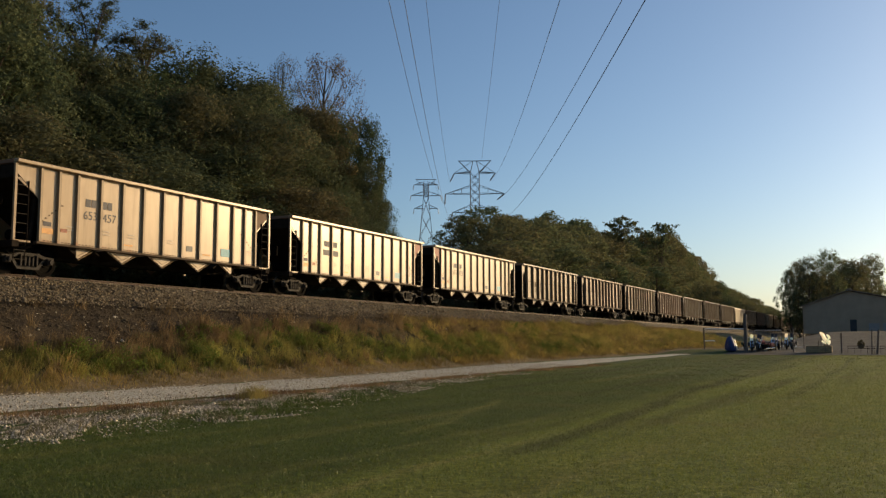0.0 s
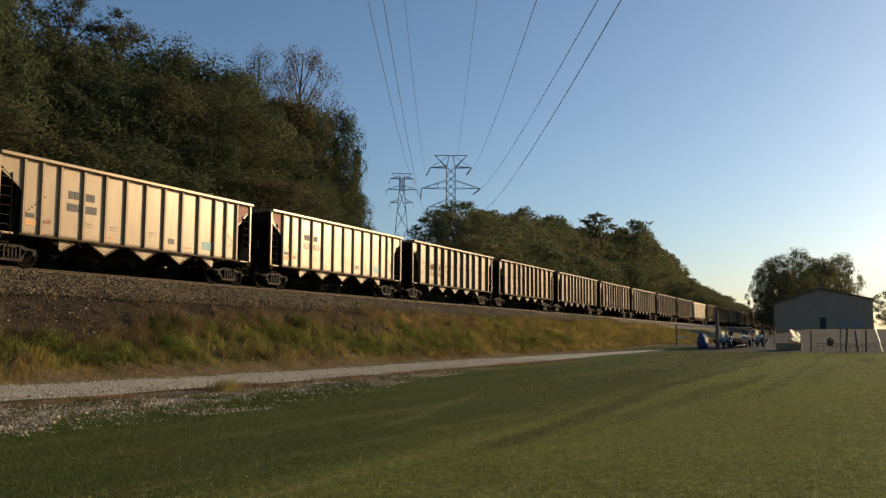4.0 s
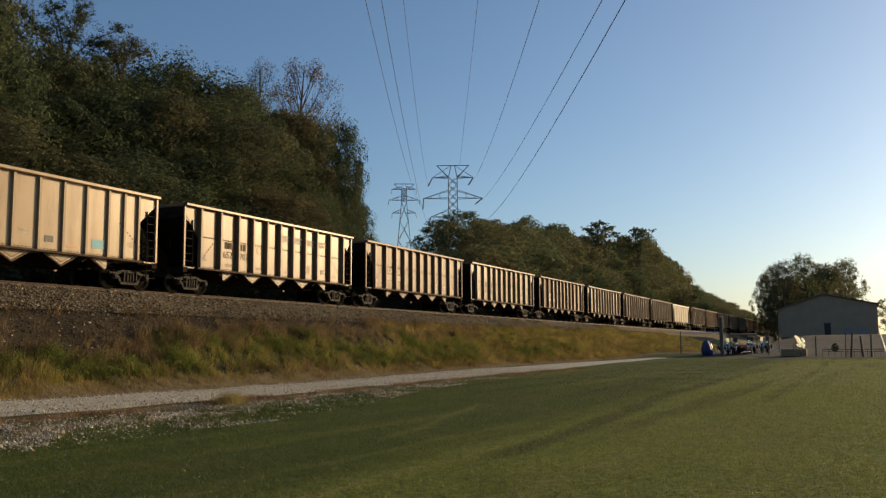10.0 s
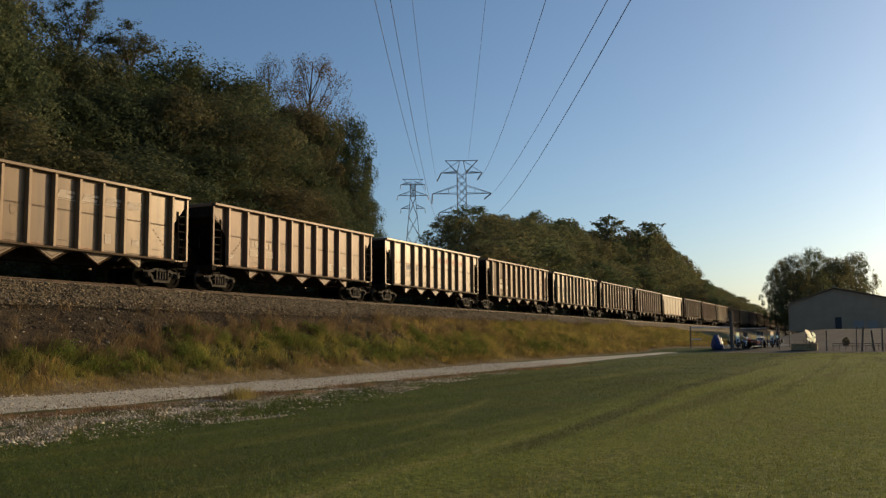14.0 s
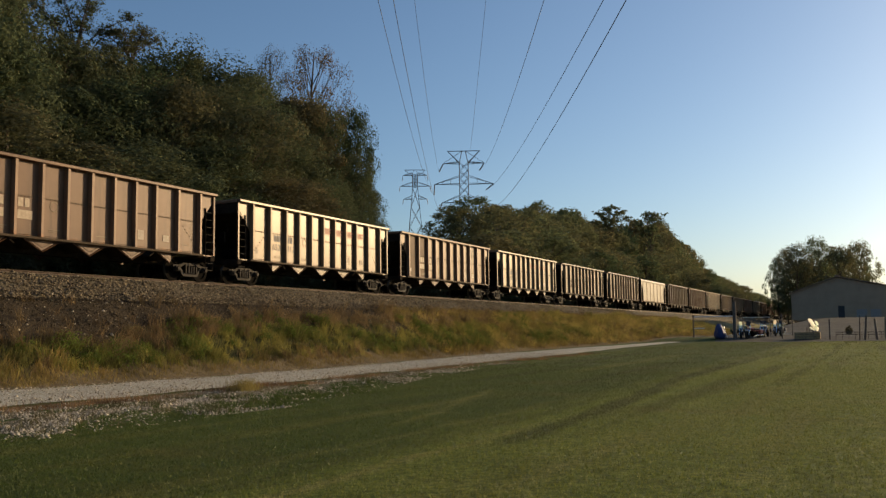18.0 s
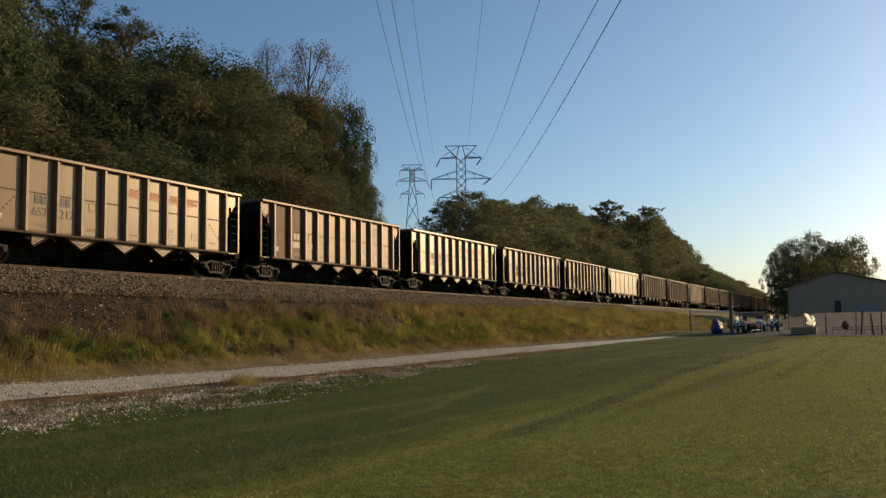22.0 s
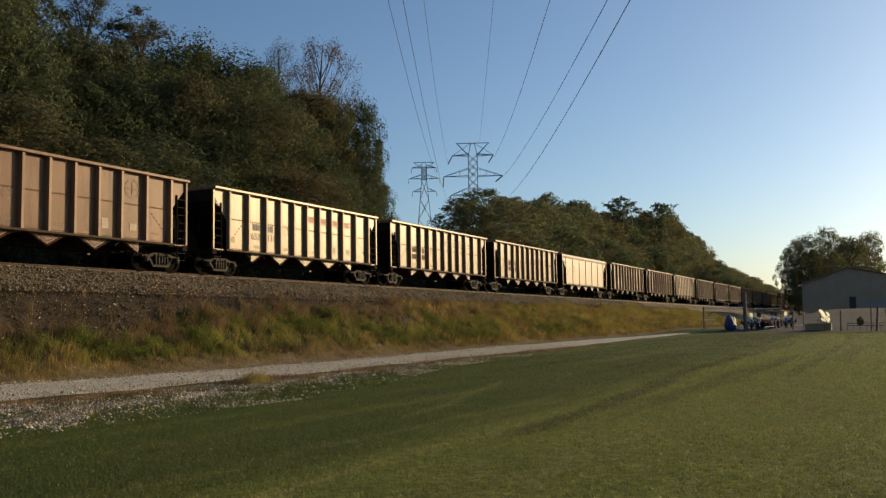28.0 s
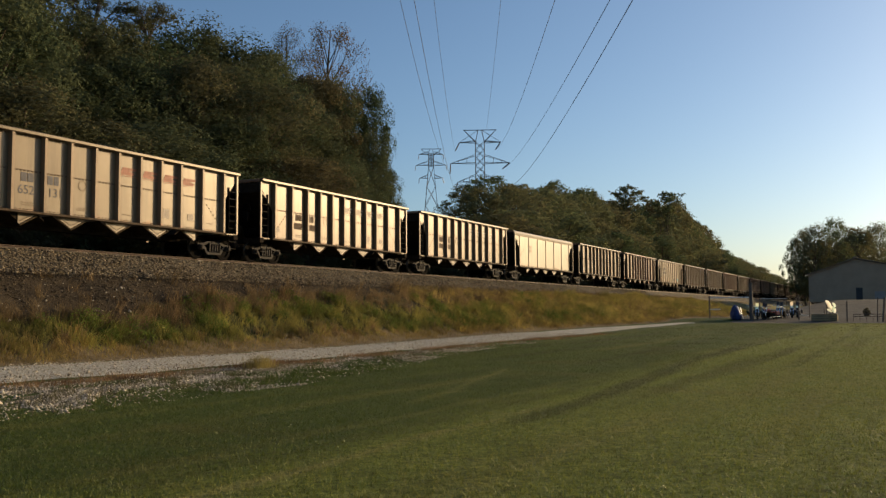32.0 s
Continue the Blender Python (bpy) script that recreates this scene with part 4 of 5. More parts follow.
def tree(name, seed, height, spread, clumps, per, size, leaf, label, low=0.2, thin=False, flat=False, column=False, clump=1.0):
    """A broadleaf tree: tapered trunk, limbs to each clump, uneven crown."""
    rng = np.random.default_rng(seed)
    ob = root(name, label, "tree")
    centres, radii = [], []
    for i in range(clumps):
        u = (i + rng.uniform(0, 1)) / clumps
        z = height * (low + (0.97 - low) * u)
        w = spread * (math.sin(math.pi * min(1, 0.22 + 0.74 * u)) ** 0.7) * rng.uniform(0.45, 1.05)
        if column:
            w = spread * rng.uniform(0.35, 0.95) * (1.0 if u < 0.9 else 0.6)
        if flat:
            w = spread * rng.uniform(0.25, 1.0) * (1.15 - 0.75 * u)
        a = i * 2.4 + rng.uniform(-0.5, 0.5)
        centres.append((w * math.cos(a), w * math.sin(a), z - (0.05 * height if thin else 0)))
        radii.append(spread * (rng.uniform(0.22, 0.42) * 0.6 if thin else rng.uniform(0.20, 0.48) * clump))
    bm = B()
    top = height * (0.9 if thin else 0.72)
    trunk = [(0.25 * math.sin(k * 1.3 + seed), 0.25 * math.cos(k * 1.7 + seed), top * k / 5 - (0.6 if k == 0 else 0)) for k in range(6)]
    limb(bm, trunk, height * 0.018 + 0.05, 0.04, 7)
    for i, (x, y, z) in enumerate(centres):
        if thin or i % 2 == 0:
            zz = max(0.08, z - abs(x) * 0.7 - abs(y) * 0.7 - 0.1 * height)
            k = min(4.99, max(0, zz / top * 5))
            f = k - int(k)
            s = Vector(trunk[int(k)]).lerp(Vector(trunk[int(k) + 1]), f)
            mid = s.lerp(Vector((x, y, z)), 0.55) + Vector((0, 0, -0.25))
            limb(bm, [s, mid, (x, y, z)], 0.10 if not thin else 0.07, 0.02, 5)
            if thin:
                for q in range(14):
                    d = Vector(rng.normal(size=3)).normalized() * radii[i] * rng.uniform(0.5, 0.9 if flat else 1.25)
                    d.z = d.z * 0.35 + 0.25
                    limb(bm, [mid.lerp(Vector((x, y, z)), q / 8), Vector((x, y, z)) + d], 0.016, 0.004, 3)
    part("trunk", bm, M["bark"], ob)
    v, f = crown_leaves(rng, centres, [r * (0.95 if flat else 1.35) for r in radii] if thin else radii, per, size, 0.6 if flat else 0.9)
    child("crown", from_np("crown", v, f, M[leaf]), ob)
    return ob


def fan_tree(seed, height, rise, spread, leaf, label, limbs=11, per=30, size=0.10):
    """A tall tree whose bare limbs arch out into a thin, flat-topped fan of leaves."""
    rng = np.random.default_rng(seed)
    ob = root("open_tree", label, "tree")
    bm = B()
    fork = height - rise
    limb(bm, [(0, 0, -0.5), (0.2, 0.1, fork * 0.5), (0, 0, fork)], 0.30, 0.08, 8)
    tips, radii = [], []
    for i in range(limbs):
        a = i * 6.283 / limbs + rng.uniform(-0.3, 0.3)
        out, up = spread * rng.uniform(0.55, 1.0), rise * rng.uniform(0.45, 0.95)
        if i % 3 == 0:
            out, up = out * 0.45, rise * rng.uniform(0.85, 1.0)
        low = fork - rng.uniform(-0.15, 0.5) * rise
        pts = [Vector((math.cos(a) * out * f, math.sin(a) * out * f, low + (fork + up - low) * g)) for f, g in ((0, 0), (0.28, 0.40), (0.55, 0.68), (0.80, 0.82), (1.0, 0.86))]
        limb(bm, pts, 0.065, 0.018, 6)
        for j in range(24):
            f = 0.8 + 3.2 * rng.random()
            s = pts[int(f)].lerp(pts[min(4, int(f) + 1)], f - int(f))
            side = Vector((rng.normal(), rng.normal(), 0.35 + 0.5 * abs(rng.normal()))).normalized() * rng.uniform(0.5, 1.15)
            mid = s + side * 0.55 + Vector((0, 0, 0.08))
            limb(bm, [s, mid, s + side], 0.022, 0.006, 4)
            tips.append(tuple(s + side)), radii.append(rng.uniform(0.22, 0.44))
            if j % 3 == 0:
                tips.append(tuple(mid)), radii.append(rng.uniform(0.15, 0.3))
    part("trunk", bm, M["bark"], ob)
    v, f = crown_leaves(rng, tips, radii, per, size, 0.7, 0.5, 0.55)
    child("crown", from_np("crown", v, f, M[leaf]), ob)
    return ob


# skyline of the woods, by bearing from the eye: the height angle of the tree tops
SKY_NEAR = ((-75, 24), (-53.4, 21.1), (-50.6, 17.2), (-47.0, 16.2), (-43.9, 16.5), (-42.0, 17.1), (-39.2, 16.3), (-37.4, 15.2), (-35.2, 14.3), (-33.1, 13.7), (-31.6, 13.9), (-30.4, 13.6), (-29.8, 10.0), (-28.8, 6.8))
SKY_FAR = ((-27.0, 6.4), (-25.8, 7.6), (-24.7, 8.5), (-23.3, 8.1), (-21.5, 8.1), (-18.6, 7.6), (-16.5, 6.9), (-14.0, 6.3), (-12.0, 6.2), (-11.2, 5.4), (-9.7, 3.65), (-8.4, 2.85), (-7.2, 2.3), (-5.7, 1.4))


def sky_at(line, a):
    for (a0, e0), (a1, e1) in zip(line, line[1:]):
        if a0 <= a <= a1:
            return e0 + (e1 - e0) * (a - a0) / (a1 - a0)
    return line[0][1] if a < line[0][0] else line[-1][1]


def build_woods():
    # pattern trees 20 m high stand among the rest
    near = [tree("tree", 20 + i, 20.0, 4.4 + 0.6 * (i % 3), 50, 440, 0.185, ("leaf", "leaf_olive", "leaf")[i % 3], "dense dark-green broadleaf tree on the slope") for i in range(5)]
    near.append(tree("tree", 27, 20.0, 4.2, 44, 400, 0.18, "leaf_yellow", "broadleaf tree with yellowing leaves on the slope"))
    far = [tree("tree", 40 + i, 20.0, 5.0 + 0.5 * (i % 2), 32, 170, 0.34, "leaf_far_hazed", "dark-green tree in the far belt along the track") for i in range(3)]
    shrub = [tree("shrub", 60 + i, 6.0, 2.6, 22, 200, 0.2, ("leaf_olive", "leaf")[i % 2], "leafy brush at the edge of the woods", low=0.08) for i in range(2)]
    used = set()
    rng = random.Random(8)

    def stand(kind, x, y, height, wide=1.0):
        m = Matrix.Translation((x, y, ground_z(x, y) - 0.1)) @ Matrix.Rotation(rng.uniform(0, 6.28), 4, "Z") @ Matrix.Diagonal((wide, wide * rng.uniform(0.9, 1.1), height, 1))
        if kind in used:
            return copy_thing(kind, m @ Matrix.Diagonal((*(1 / v for v in kind.scale), 1)))
        used.add(kind)
        kind.matrix_basis = m
        return kind

    # near wood, up to the clearing of the power line
    for row, x0, step in ((0, -40.5, 5.0), (1, -46.0, 4.6), (2, -52.0, 5.0), (3, -59.0, 5.5), (4, -67.0, 7.0)):
        y = 6.0
        while True:
            y += step * rng.uniform(0.8, 1.2)
            x = x0 + rng.uniform(-1.8, 1.8)
            az = math.degrees(math.atan2(x, y))
            if az > -34.6:
                break
            top = EYE[2] + math.hypot(x, y) * math.tan(radians(sky_at(SKY_NEAR, az)))
            low = ground_z(x, y)
            h = (top - low) * ((0.64, 0.90, 1.04, 1.02, 0.95)[row] * rng.uniform(0.92, 1.04))
            if h < 4:
                continue
            h = min(h, 30)
            stand(near[5] if rng.random() < 0.035 else rng.choice(near[:5]), x, y, h / 20, 0.85 + 0.25 * rng.random())
    # the tapering edge beside the clearing
    edge = [tree("tree", 70 + i, 20.0, 5.0, 60, 380, 0.21, "leaf", "tall squared-off dark-green tree beside the clearing", low=0.12, column=True) for i in range(2)]
    for az, el, dist, wide in ((-31.15, 14.1, 95, 0.40), (-32.5, 14.0, 98, 0.5), (-33.5, 14.4, 92, 0.5), (-34.4, 14.6, 97, 0.55), (-30.95, 11.4, 90, 0.40), (-30.6, 9.0, 93, 0.38), (-30.1, 7.2, 96, 0.36), (-32.6, 9.6, 84, 0.5), (-33.6, 10.5, 80, 0.5)):
        x, y = dist * math.sin(radians(az)), dist * math.cos(radians(az))
        stand(rng.choice(edge), x, y, (EYE[2] + dist * math.tan(radians(el)) - ground_z(x, y)) / 20, wide)
    # far belt
    for row, x0, step in ((0, -43.0, 7.0), (1, -50.0, 7.0), (2, -58.0, 8.0), (3, -70.0, 11.0)):
        y = 86.0
        while y < 620:
            y += step * rng.uniform(0.8, 1.25) * (1 + y / 500)
            x = x0 + rng.uniform(-2.5, 2.5)
            az = math.degrees(math.atan2(x, y))
            if az < -27.2 + 250 / y:
                continue
            top = EYE[2] + math.hypot(x, y) * math.tan(radians(sky_at(SKY_FAR, az)))
            h = (top - ground_z(x, y)) * (0.74, 0.95, 1.08, 1.05)[row] * rng.uniform(0.9, 1.04)
            if h < 3.5:
                continue
            stand(rng.choice(far), x, y, min(h, 34) / 20, 0.9 + 0.35 * rng.random())
    # brush along the foot of the woods
    y = 8.0
    while y < 200:
        y += rng.uniform(2.2, 4.2) * (1 + y / 160)
        stand(rng.choice(shrub), -36.8 + rng.uniform(-1.2, 1.0), y, rng.uniform(0.55, 1.05), rng.uniform(0.8, 1.3))
    # trees behind the yard; the rearmost are unseen, added to shade the far cars
    right = [tree("tree", 80 + i, 20.0, 6.6, 60, 170, 0.27, "leaf_far_hazed", "large dark tree behind the grey shed", clump=0.62) for i in range(3)]
    for x, y, h, w in ((-22.6, 241, 17, 0.5), (6, 228, 9.5, 0.6), (10.5, 232, 10.5, 0.7), (-20.5, 240, 19.5, 0.6), (-17.5, 234, 20.5, 0.78), (-13, 242, 22, 0.9), (-8, 230, 17.5, 0.95), (-4, 238, 19, 0.82), (-18, 252, 17, 0.9), (-10, 256, 19, 1.0),
                       (-5.5, 260, 17, 1.0), (-19, 272, 19, 1.1), (-12, 285, 19, 1.2), (-20, 310, 19, 1.2), (-14, 340, 20, 1.2), (-22, 375, 20, 1.2), (-16, 410, 20, 1.2), (-22, 450, 20, 1.2), (-20, 490, 20, 1.2), (-22, 540, 20, 1.2)):
        stand(rng.choice(right), x, y, h / 20, w)
    # thin, half-bare trees above the skyline
    bare = [tree("bare_tree", 100 + i, 24.0, 4.6, 38, 170, 0.13, "leaf_thin", "half-bare tree with sparse russet leaves above the wood", low=0.45, thin=True) for i in range(2)]
    fans = [fan_tree(110, 24.0, 5.8, 4.4, "leaf_olive", "open-crowned tree with spreading limbs above the wood"), fan_tree(111, 24.0, 3.4, 3.2, "leaf_olive", "low fan-shaped tree with arching limbs above the wood", 8)]
    thin_far = [fan_tree(113 + i, 24.0, 9.0, 4.4, "leaf_far_hazed", "thin-crowned tree standing over the far belt", 12, 16, 0.22) for i in range(2)]
    for kind, az, el, dist, wide in ((bare[0], -33.9, 18.9, 103, 1.12), (bare[1], -36.7, 18.6, 100, 0.62), (fans[0], -48.3, 20.0, 72, 1.0), (fans[1], -45.1, 18.5, 74, 1.0),
                                     (thin_far[0], -15.1, 8.0, 190, 1.0), (thin_far[1], -12.7, 7.6, 205, 1.0), (thin_far[0], -13.7, 7.0, 215, 0.9)):
        x, y = dist * math.sin(radians(az)), dist * math.cos(radians(az))
        top = EYE[2] + dist * math.tan(radians(el))
        stand(kind, x, y, (top - ground_z(x, y)) / 24, wide)


build_woods()


# ---------------------------------------------------------------- power line
def bar(bm, a, b, w):
    rod(bm, a, b, w, 4)


def pylon(x, y, base, top, turn, arms, body, foot, waist, label):
    """A lattice tower: four legs, bracing, and cross-arms given as (height, half length)."""
    ob = root("pylon", label, "pylon", "power line", pose(x, y, 0, 0, 0, turn))

    def half(z):
        return foot + (body - foot) * (z - base) / (waist - base) if z < waist else body
    levels = [base + (waist - base) * i / 6 for i in range(7)] + [waist + (top - waist) * i / 7 for i in range(1, 8)]
    for sx, sy in ((-1, -1), (-1, 1), (1, -1), (1, 1)):
        bm = B()
        for a, b in ((base, waist), (waist, top)):
            bar(bm, (sx * half(a), sy * half(a), a), (sx * half(b), sy * half(b), b), 0.085)
        part("leg", bm, M["galv"], ob)
    for s, axis in ((-1, 0), (1, 0), (-1, 1), (1, 1)):
        bm = B()
        for a, b in zip(levels, levels[1:]):
            for q in (-1, 1):
                p = (s * half(a), q * half(a)), (s * half(b), -q * half(b))
                p = [(u, w) if axis == 0 else (w, u) for u, w in p]
                bar(bm, (*p[0], a), (*p[1], b), 0.05)
        tagged(part("bracing", bm, M["galv"], ob), kind="stuff")
    for z, reach, rise in arms:
        for s in (-1, 1):
            bm = B()
            for q in (-1, 1):
                bar(bm, (s * body, q * body, z), (s * reach, 0, z), 0.062)
                bar(bm, (s * body, q * body, z + rise), (s * reach, 0, z), 0.052)
                for k in (0.35, 0.68):
                    bar(bm, (s * (body + (reach - body) * k), q * body * (1 - k), z), (s * (body + (reach - body) * k), q * body * (1 - k), z + rise * (1 - k)), 0.045)
            part("cross_arm", bm, M["galv"], ob)
    return ob


def build_power_line():
    near = pylon(-82.4, 182.3, 7.0, 39.4, 24, ((30.4, 5.0, 1.6), (34.6, 6.6, 1.8), (39.3, 4.6, 0.3)), 1.0, 3.6, 27.0, "steel lattice pylon with three cross-arms beyond the wood")
    def strut(tower, a, b, w):
        part("peak_strut", rod(B(), a, b, w, 4), M["galv"], tower)

    strut(near, (-3.7, 0, 42.1), (3.7, 0, 42.1), 0.085)
    for s in (-1, 1):
        strut(near, (s * 3.6, 0, 42.1), (s * 0.9, 0.6, 39.3), 0.07)
        strut(near, (s * 3.6, 0, 42.1), (s * 0.9, -0.6, 39.3), 0.07)
        strut(near, (s * 1.0, 0, 39.3), (s * 0.4, 0, 42.1), 0.08)
        strut(near, (s * 0.4, 0, 42.1), (s * 4.5, 0, 39.4), 0.05)
    k = 260 / 320
    far = pylon(-147.6 * k, 283.9 * k, 9.0, 47.6, 27, ((40.2, 3.4, 1.1), (44.0, 4.4, 1.2), (47.2, 3.5, 0.8)), 0.75, 3.8, 43.5, "slim steel lattice pylon seen through the clearing")
    strut(far, (-3.0, 0, 48.8), (3.0, 0, 48.8), 0.09)
    for s in (-1, 1):
        strut(far, (s * 3.0, 0, 48.8), (s * 0.8, 0, 47.0), 0.07)
        strut(far, (s * 0.3, 0, 48.8), (s * 0.9, 0, 47.0), 0.06)
    for z, reach in ((40.2, 3.4), (44.0, 4.4), (47.2, 3.5)):
        for s in (-1, 1):
            bm = rod(B(), (s * reach, 0, z), (s * (reach + 0.25), 0, z - 1.5), 0.08, 6)
            part("insulator", bm, M["glassy"], far)
    # conductors: end at the pylon, heading, and two heights along the span
    wires = (
        ((-88.5, 179.4, 32.2), (0.42, -0.907), (47.1, 27.2), (144.4, 23.35), (-0.5, 1.2, 2.4)),
        ((-87.4, 179.9, 28.6), (0.42, -0.907), (121.1, 21.97), (147.2, 22.22), (0.4, 0, 2.0)),
        ((-87.4, 179.9, 37.4), (0.42, -0.907), (78.7, 32.89), (118.2, 33.56), (1.0, 0, 1.9)),
        ((-81.0, 182.9, 42.2), (0.42, -0.907), (57.6, 38.27), (113.6, 35.25), None),
        ((-79.2, 183.7, 37.6), (0.42, -0.907), (116.0, 23.18), (150.6, 20.76), (0.6, 0, 1.8)),
        ((-77.8, 184.2, 33.2), (0.42, -0.907), (134.9, 18.27), (161.7, 16.37), (0.6, 0, 1.7)),
        ((-78.4, 184.0, 29.2), (0.42, -0.907), (90.3, 17.97), (169.7, 13.27), (0.5, 0, 1.6)),
    )
    for (x, y, z), (hx, hy), (u1, z1), (u2, z2), string in wires:
        # a parabola through the three heights
        b = ((z2 - z) / u2 - (z1 - z) / u1) / (u2 - u1)
        a = (z1 - z) / u1 - b * u1
        cu = bpy.data.curves.new("power_cable", "CURVE")
        cu.dimensions, cu.bevel_depth, cu.bevel_resolution = "3D", 0.020, 1
        sp = cu.splines.new("POLY")
        n = 60
        sp.points.add(n)
        for i in range(n + 1):
            u = 300.0 * i / n
            sp.points[i].co = (x + hx * u, y + hy * u, z + a * u + b * u * u if u < 180 else z + a * 180 + b * 180 * 180 + (a + 2 * b * 180) * (u - 180) + 0.0004 * (u - 180) ** 2, 1)
        cu.materials.append(M["wire"])
        tagged(new("power_cable", cu), "dark overhead power cable strung to the pylon", "cable", "power line")
    inv = near.matrix_basis.inverted()
    tips = ((-6.6, 34.6, 0), (-5.0, 30.4, 1), (-4.6, 39.3, 2), (4.6, 39.3, 4), (6.6, 34.6, 5), (5.0, 30.4, 6))
    for lx, lz, i in tips:
        end = inv @ Vector(wires[i][0])
        part("insulator", rod(B(), (lx, 0, lz), end, 0.13, 6), M["glassy"], near)


build_power_line()


# ---------------------------------------------------------------- the yard beyond the lawn
def on(x, y, lift=0.0, rz=0.0):
    return pose(x, y, ground_z(x, y) + lift, 0, 0, rz)


def build_shed():
    shed = root("shed", "large plain grey sheet-steel shed in shade", "shed", at=on(-5.75, 165))
    x0, x1, xa, z0, z1, za, deep = -7.6, 7.7, -0.43, 4.7, 5.3, 7.1, 12.0
    front = ((x0, 0), (x0, z0), (xa, za), (x1, z1), (x1, 0))
    for y in (0, deep):
        bm = B()
        prism(bm, front, 1, y - 0.1, y + 0.1)
        part("wall", bm, M["shed"], shed)
    for x, z in ((x0, z0), (x1, z1)):
        part("wall", box(B(), x, deep / 2, z / 2, 0.2, deep - 0.25, z - 0.1), M["shed"], shed)
    for a, za_, b, zb in ((x0 - 0.4, z0 - 0.2, xa, za + 0.05), (xa, za + 0.05, x1 + 0.4, z1 - 0.06)):
        bm = prism(B(), ((a, za_ + 0.06), (a, za_ + 0.2), (b, zb + 0.16), (b, zb + 0.02)), 1, -0.6, deep + 0.5)
        part("roof", bm, M["shed_roof"], shed)
    part("door", box(B(), 0.1, -0.14, 1.25, 1.0, 0.06, 2.1), M["dark"], shed, "dark side door")
    bm = box(B(), 3.2, -0.14, 0.85, 1.6, 0.08, 1.6)
    part("door", bm, M["drab"], shed, "pale grey panel door")
    bm = box(B(), 5.3, -0.14, 0.85, 1.6, 0.08, 1.6)
    part("door", bm, M["drab"], shed, "pale grey panel door")
    part("vent", box(B(), xa, 3, za + 0.3, 0.7, 0.7, 0.5, bevel=0.08), M["shed_roof"], shed)


def build_fence():
    y = 88.0
    f = root("gate", "galvanised pipe gate and fence at the yard entrance", "gate", at=on(-16.0, y))
    for x in (0, 3.9):
        part("post", rod(B(), (x, 0, -0.3), (x, 0, 2.1), 0.07, 8), M["post"], f)
    for z, w in ((1.95, 3.9), (0.85, 1.0)):
        part("rail", rod(B(), (0, 0, z), (w, 0, z), 0.05, 6), M["white"], f)
    bm = B()
    for i in range(32):
        x = i * 0.125
        rod(bm, (x, 0.02, 0.05), (x, 0.02, 1.95), 0.006, 3)
    for i in range(15):
        rod(bm, (0, 0.02, 0.08 + i * 0.125), (3.9, 0.02, 0.08 + i * 0.125), 0.006, 3)
    tagged(part("wire_mesh", bm, M["galv"], f), kind="stuff")
    # a thin pipe fence beside the parked row
    g = root("pipe_fence", "thin galvanised pipe fence behind the parked motorcycles", "fence", at=on(-12.05, 92.5))
    for x in (0, 2.5, 3.35, 4.5):
        part("post", rod(B(), (x, 0, -0.3), (x, 0, 1.9), 0.04, 8), M["post"], g)
    part("rail", rod(B(), (0, 0, 1.85), (2.5, 0, 1.85), 0.03, 6), M["pipe"], g)
    part("rail", rod(B(), (3.35, 0, 0.2), (4.5, 0, 0.2), 0.03, 6), M["pipe"], g)
    # single posts and the low rail by the lawn's far edge
    rng = random.Random(5)
    for x, yy, h in ((-11.9, 85.6, 3.4), (-7.9, 86, 2.2), (-3.9, 84, 1.7)):
        p = root("fence_post", "weathered upright post at the lawn edge", "post", "yard posts", on(x, yy))
        part("shaft", rod(B(), (0, 0, -0.2), (0.02, 0, h), 0.16 if h > 3 else 0.06, 7), M["post"], p)
    for x, h, lean, w in ((-1.35, 2.0, 2, 0.06), (-1.0, 2.0, 5, 0.10), (-0.2, 1.7, -5, 0.10), (0.35, 1.8, 1, 0.09), (2.1, 2.2, 5, 0.1), (2.5, 1.9, -6, 0.09), (3.4, 2.0, 3, 0.1)):
        p = root("fence_post", "dark leaning timber post in the yard", "post", "yard posts", on(x * 1.15, 83.0) @ pose(0, 0, 0, 0, lean, 0))
        part("shaft", rod(B(), (0, 0, -0.2), (0, 0, h), w, 7, w * 0.8), M["post"], p)
        part("cap", rod(B(), (0, 0, h), (0, 0, h + 0.06), w * 0.9, 7, w * 0.3), M["post"], p)
    p = root("leaning_pole", "pale pipe pole leaning in the yard", "pole", "yard posts", on(1.6, 83.2) @ pose(0, 0, 0, 0, -14, 0))
    part("shaft", rod(B(), (0, 0, -0.1), (0, 0, 2.1), 0.045, 7), M["pipe"], p)
    part("cap", rod(B(), (0, 0, 2.1), (0, 0, 2.2), 0.05, 7), M["white"], p)
    r = root("low_railing", "low grey pipe railing along the yard", "railing", at=on(-3.4, 83.8))
    for z in (0.42, 0.62):
        part("rail", rod(B(), (0, 0, z), (7.0, 0, z), 0.03, 6), M["post"], r)
    for i in range(15):
        part("baluster", rod(B(), (i * 0.5, 0, -0.05), (i * 0.5, 0, 0.62), 0.018, 5), M["post"], r)


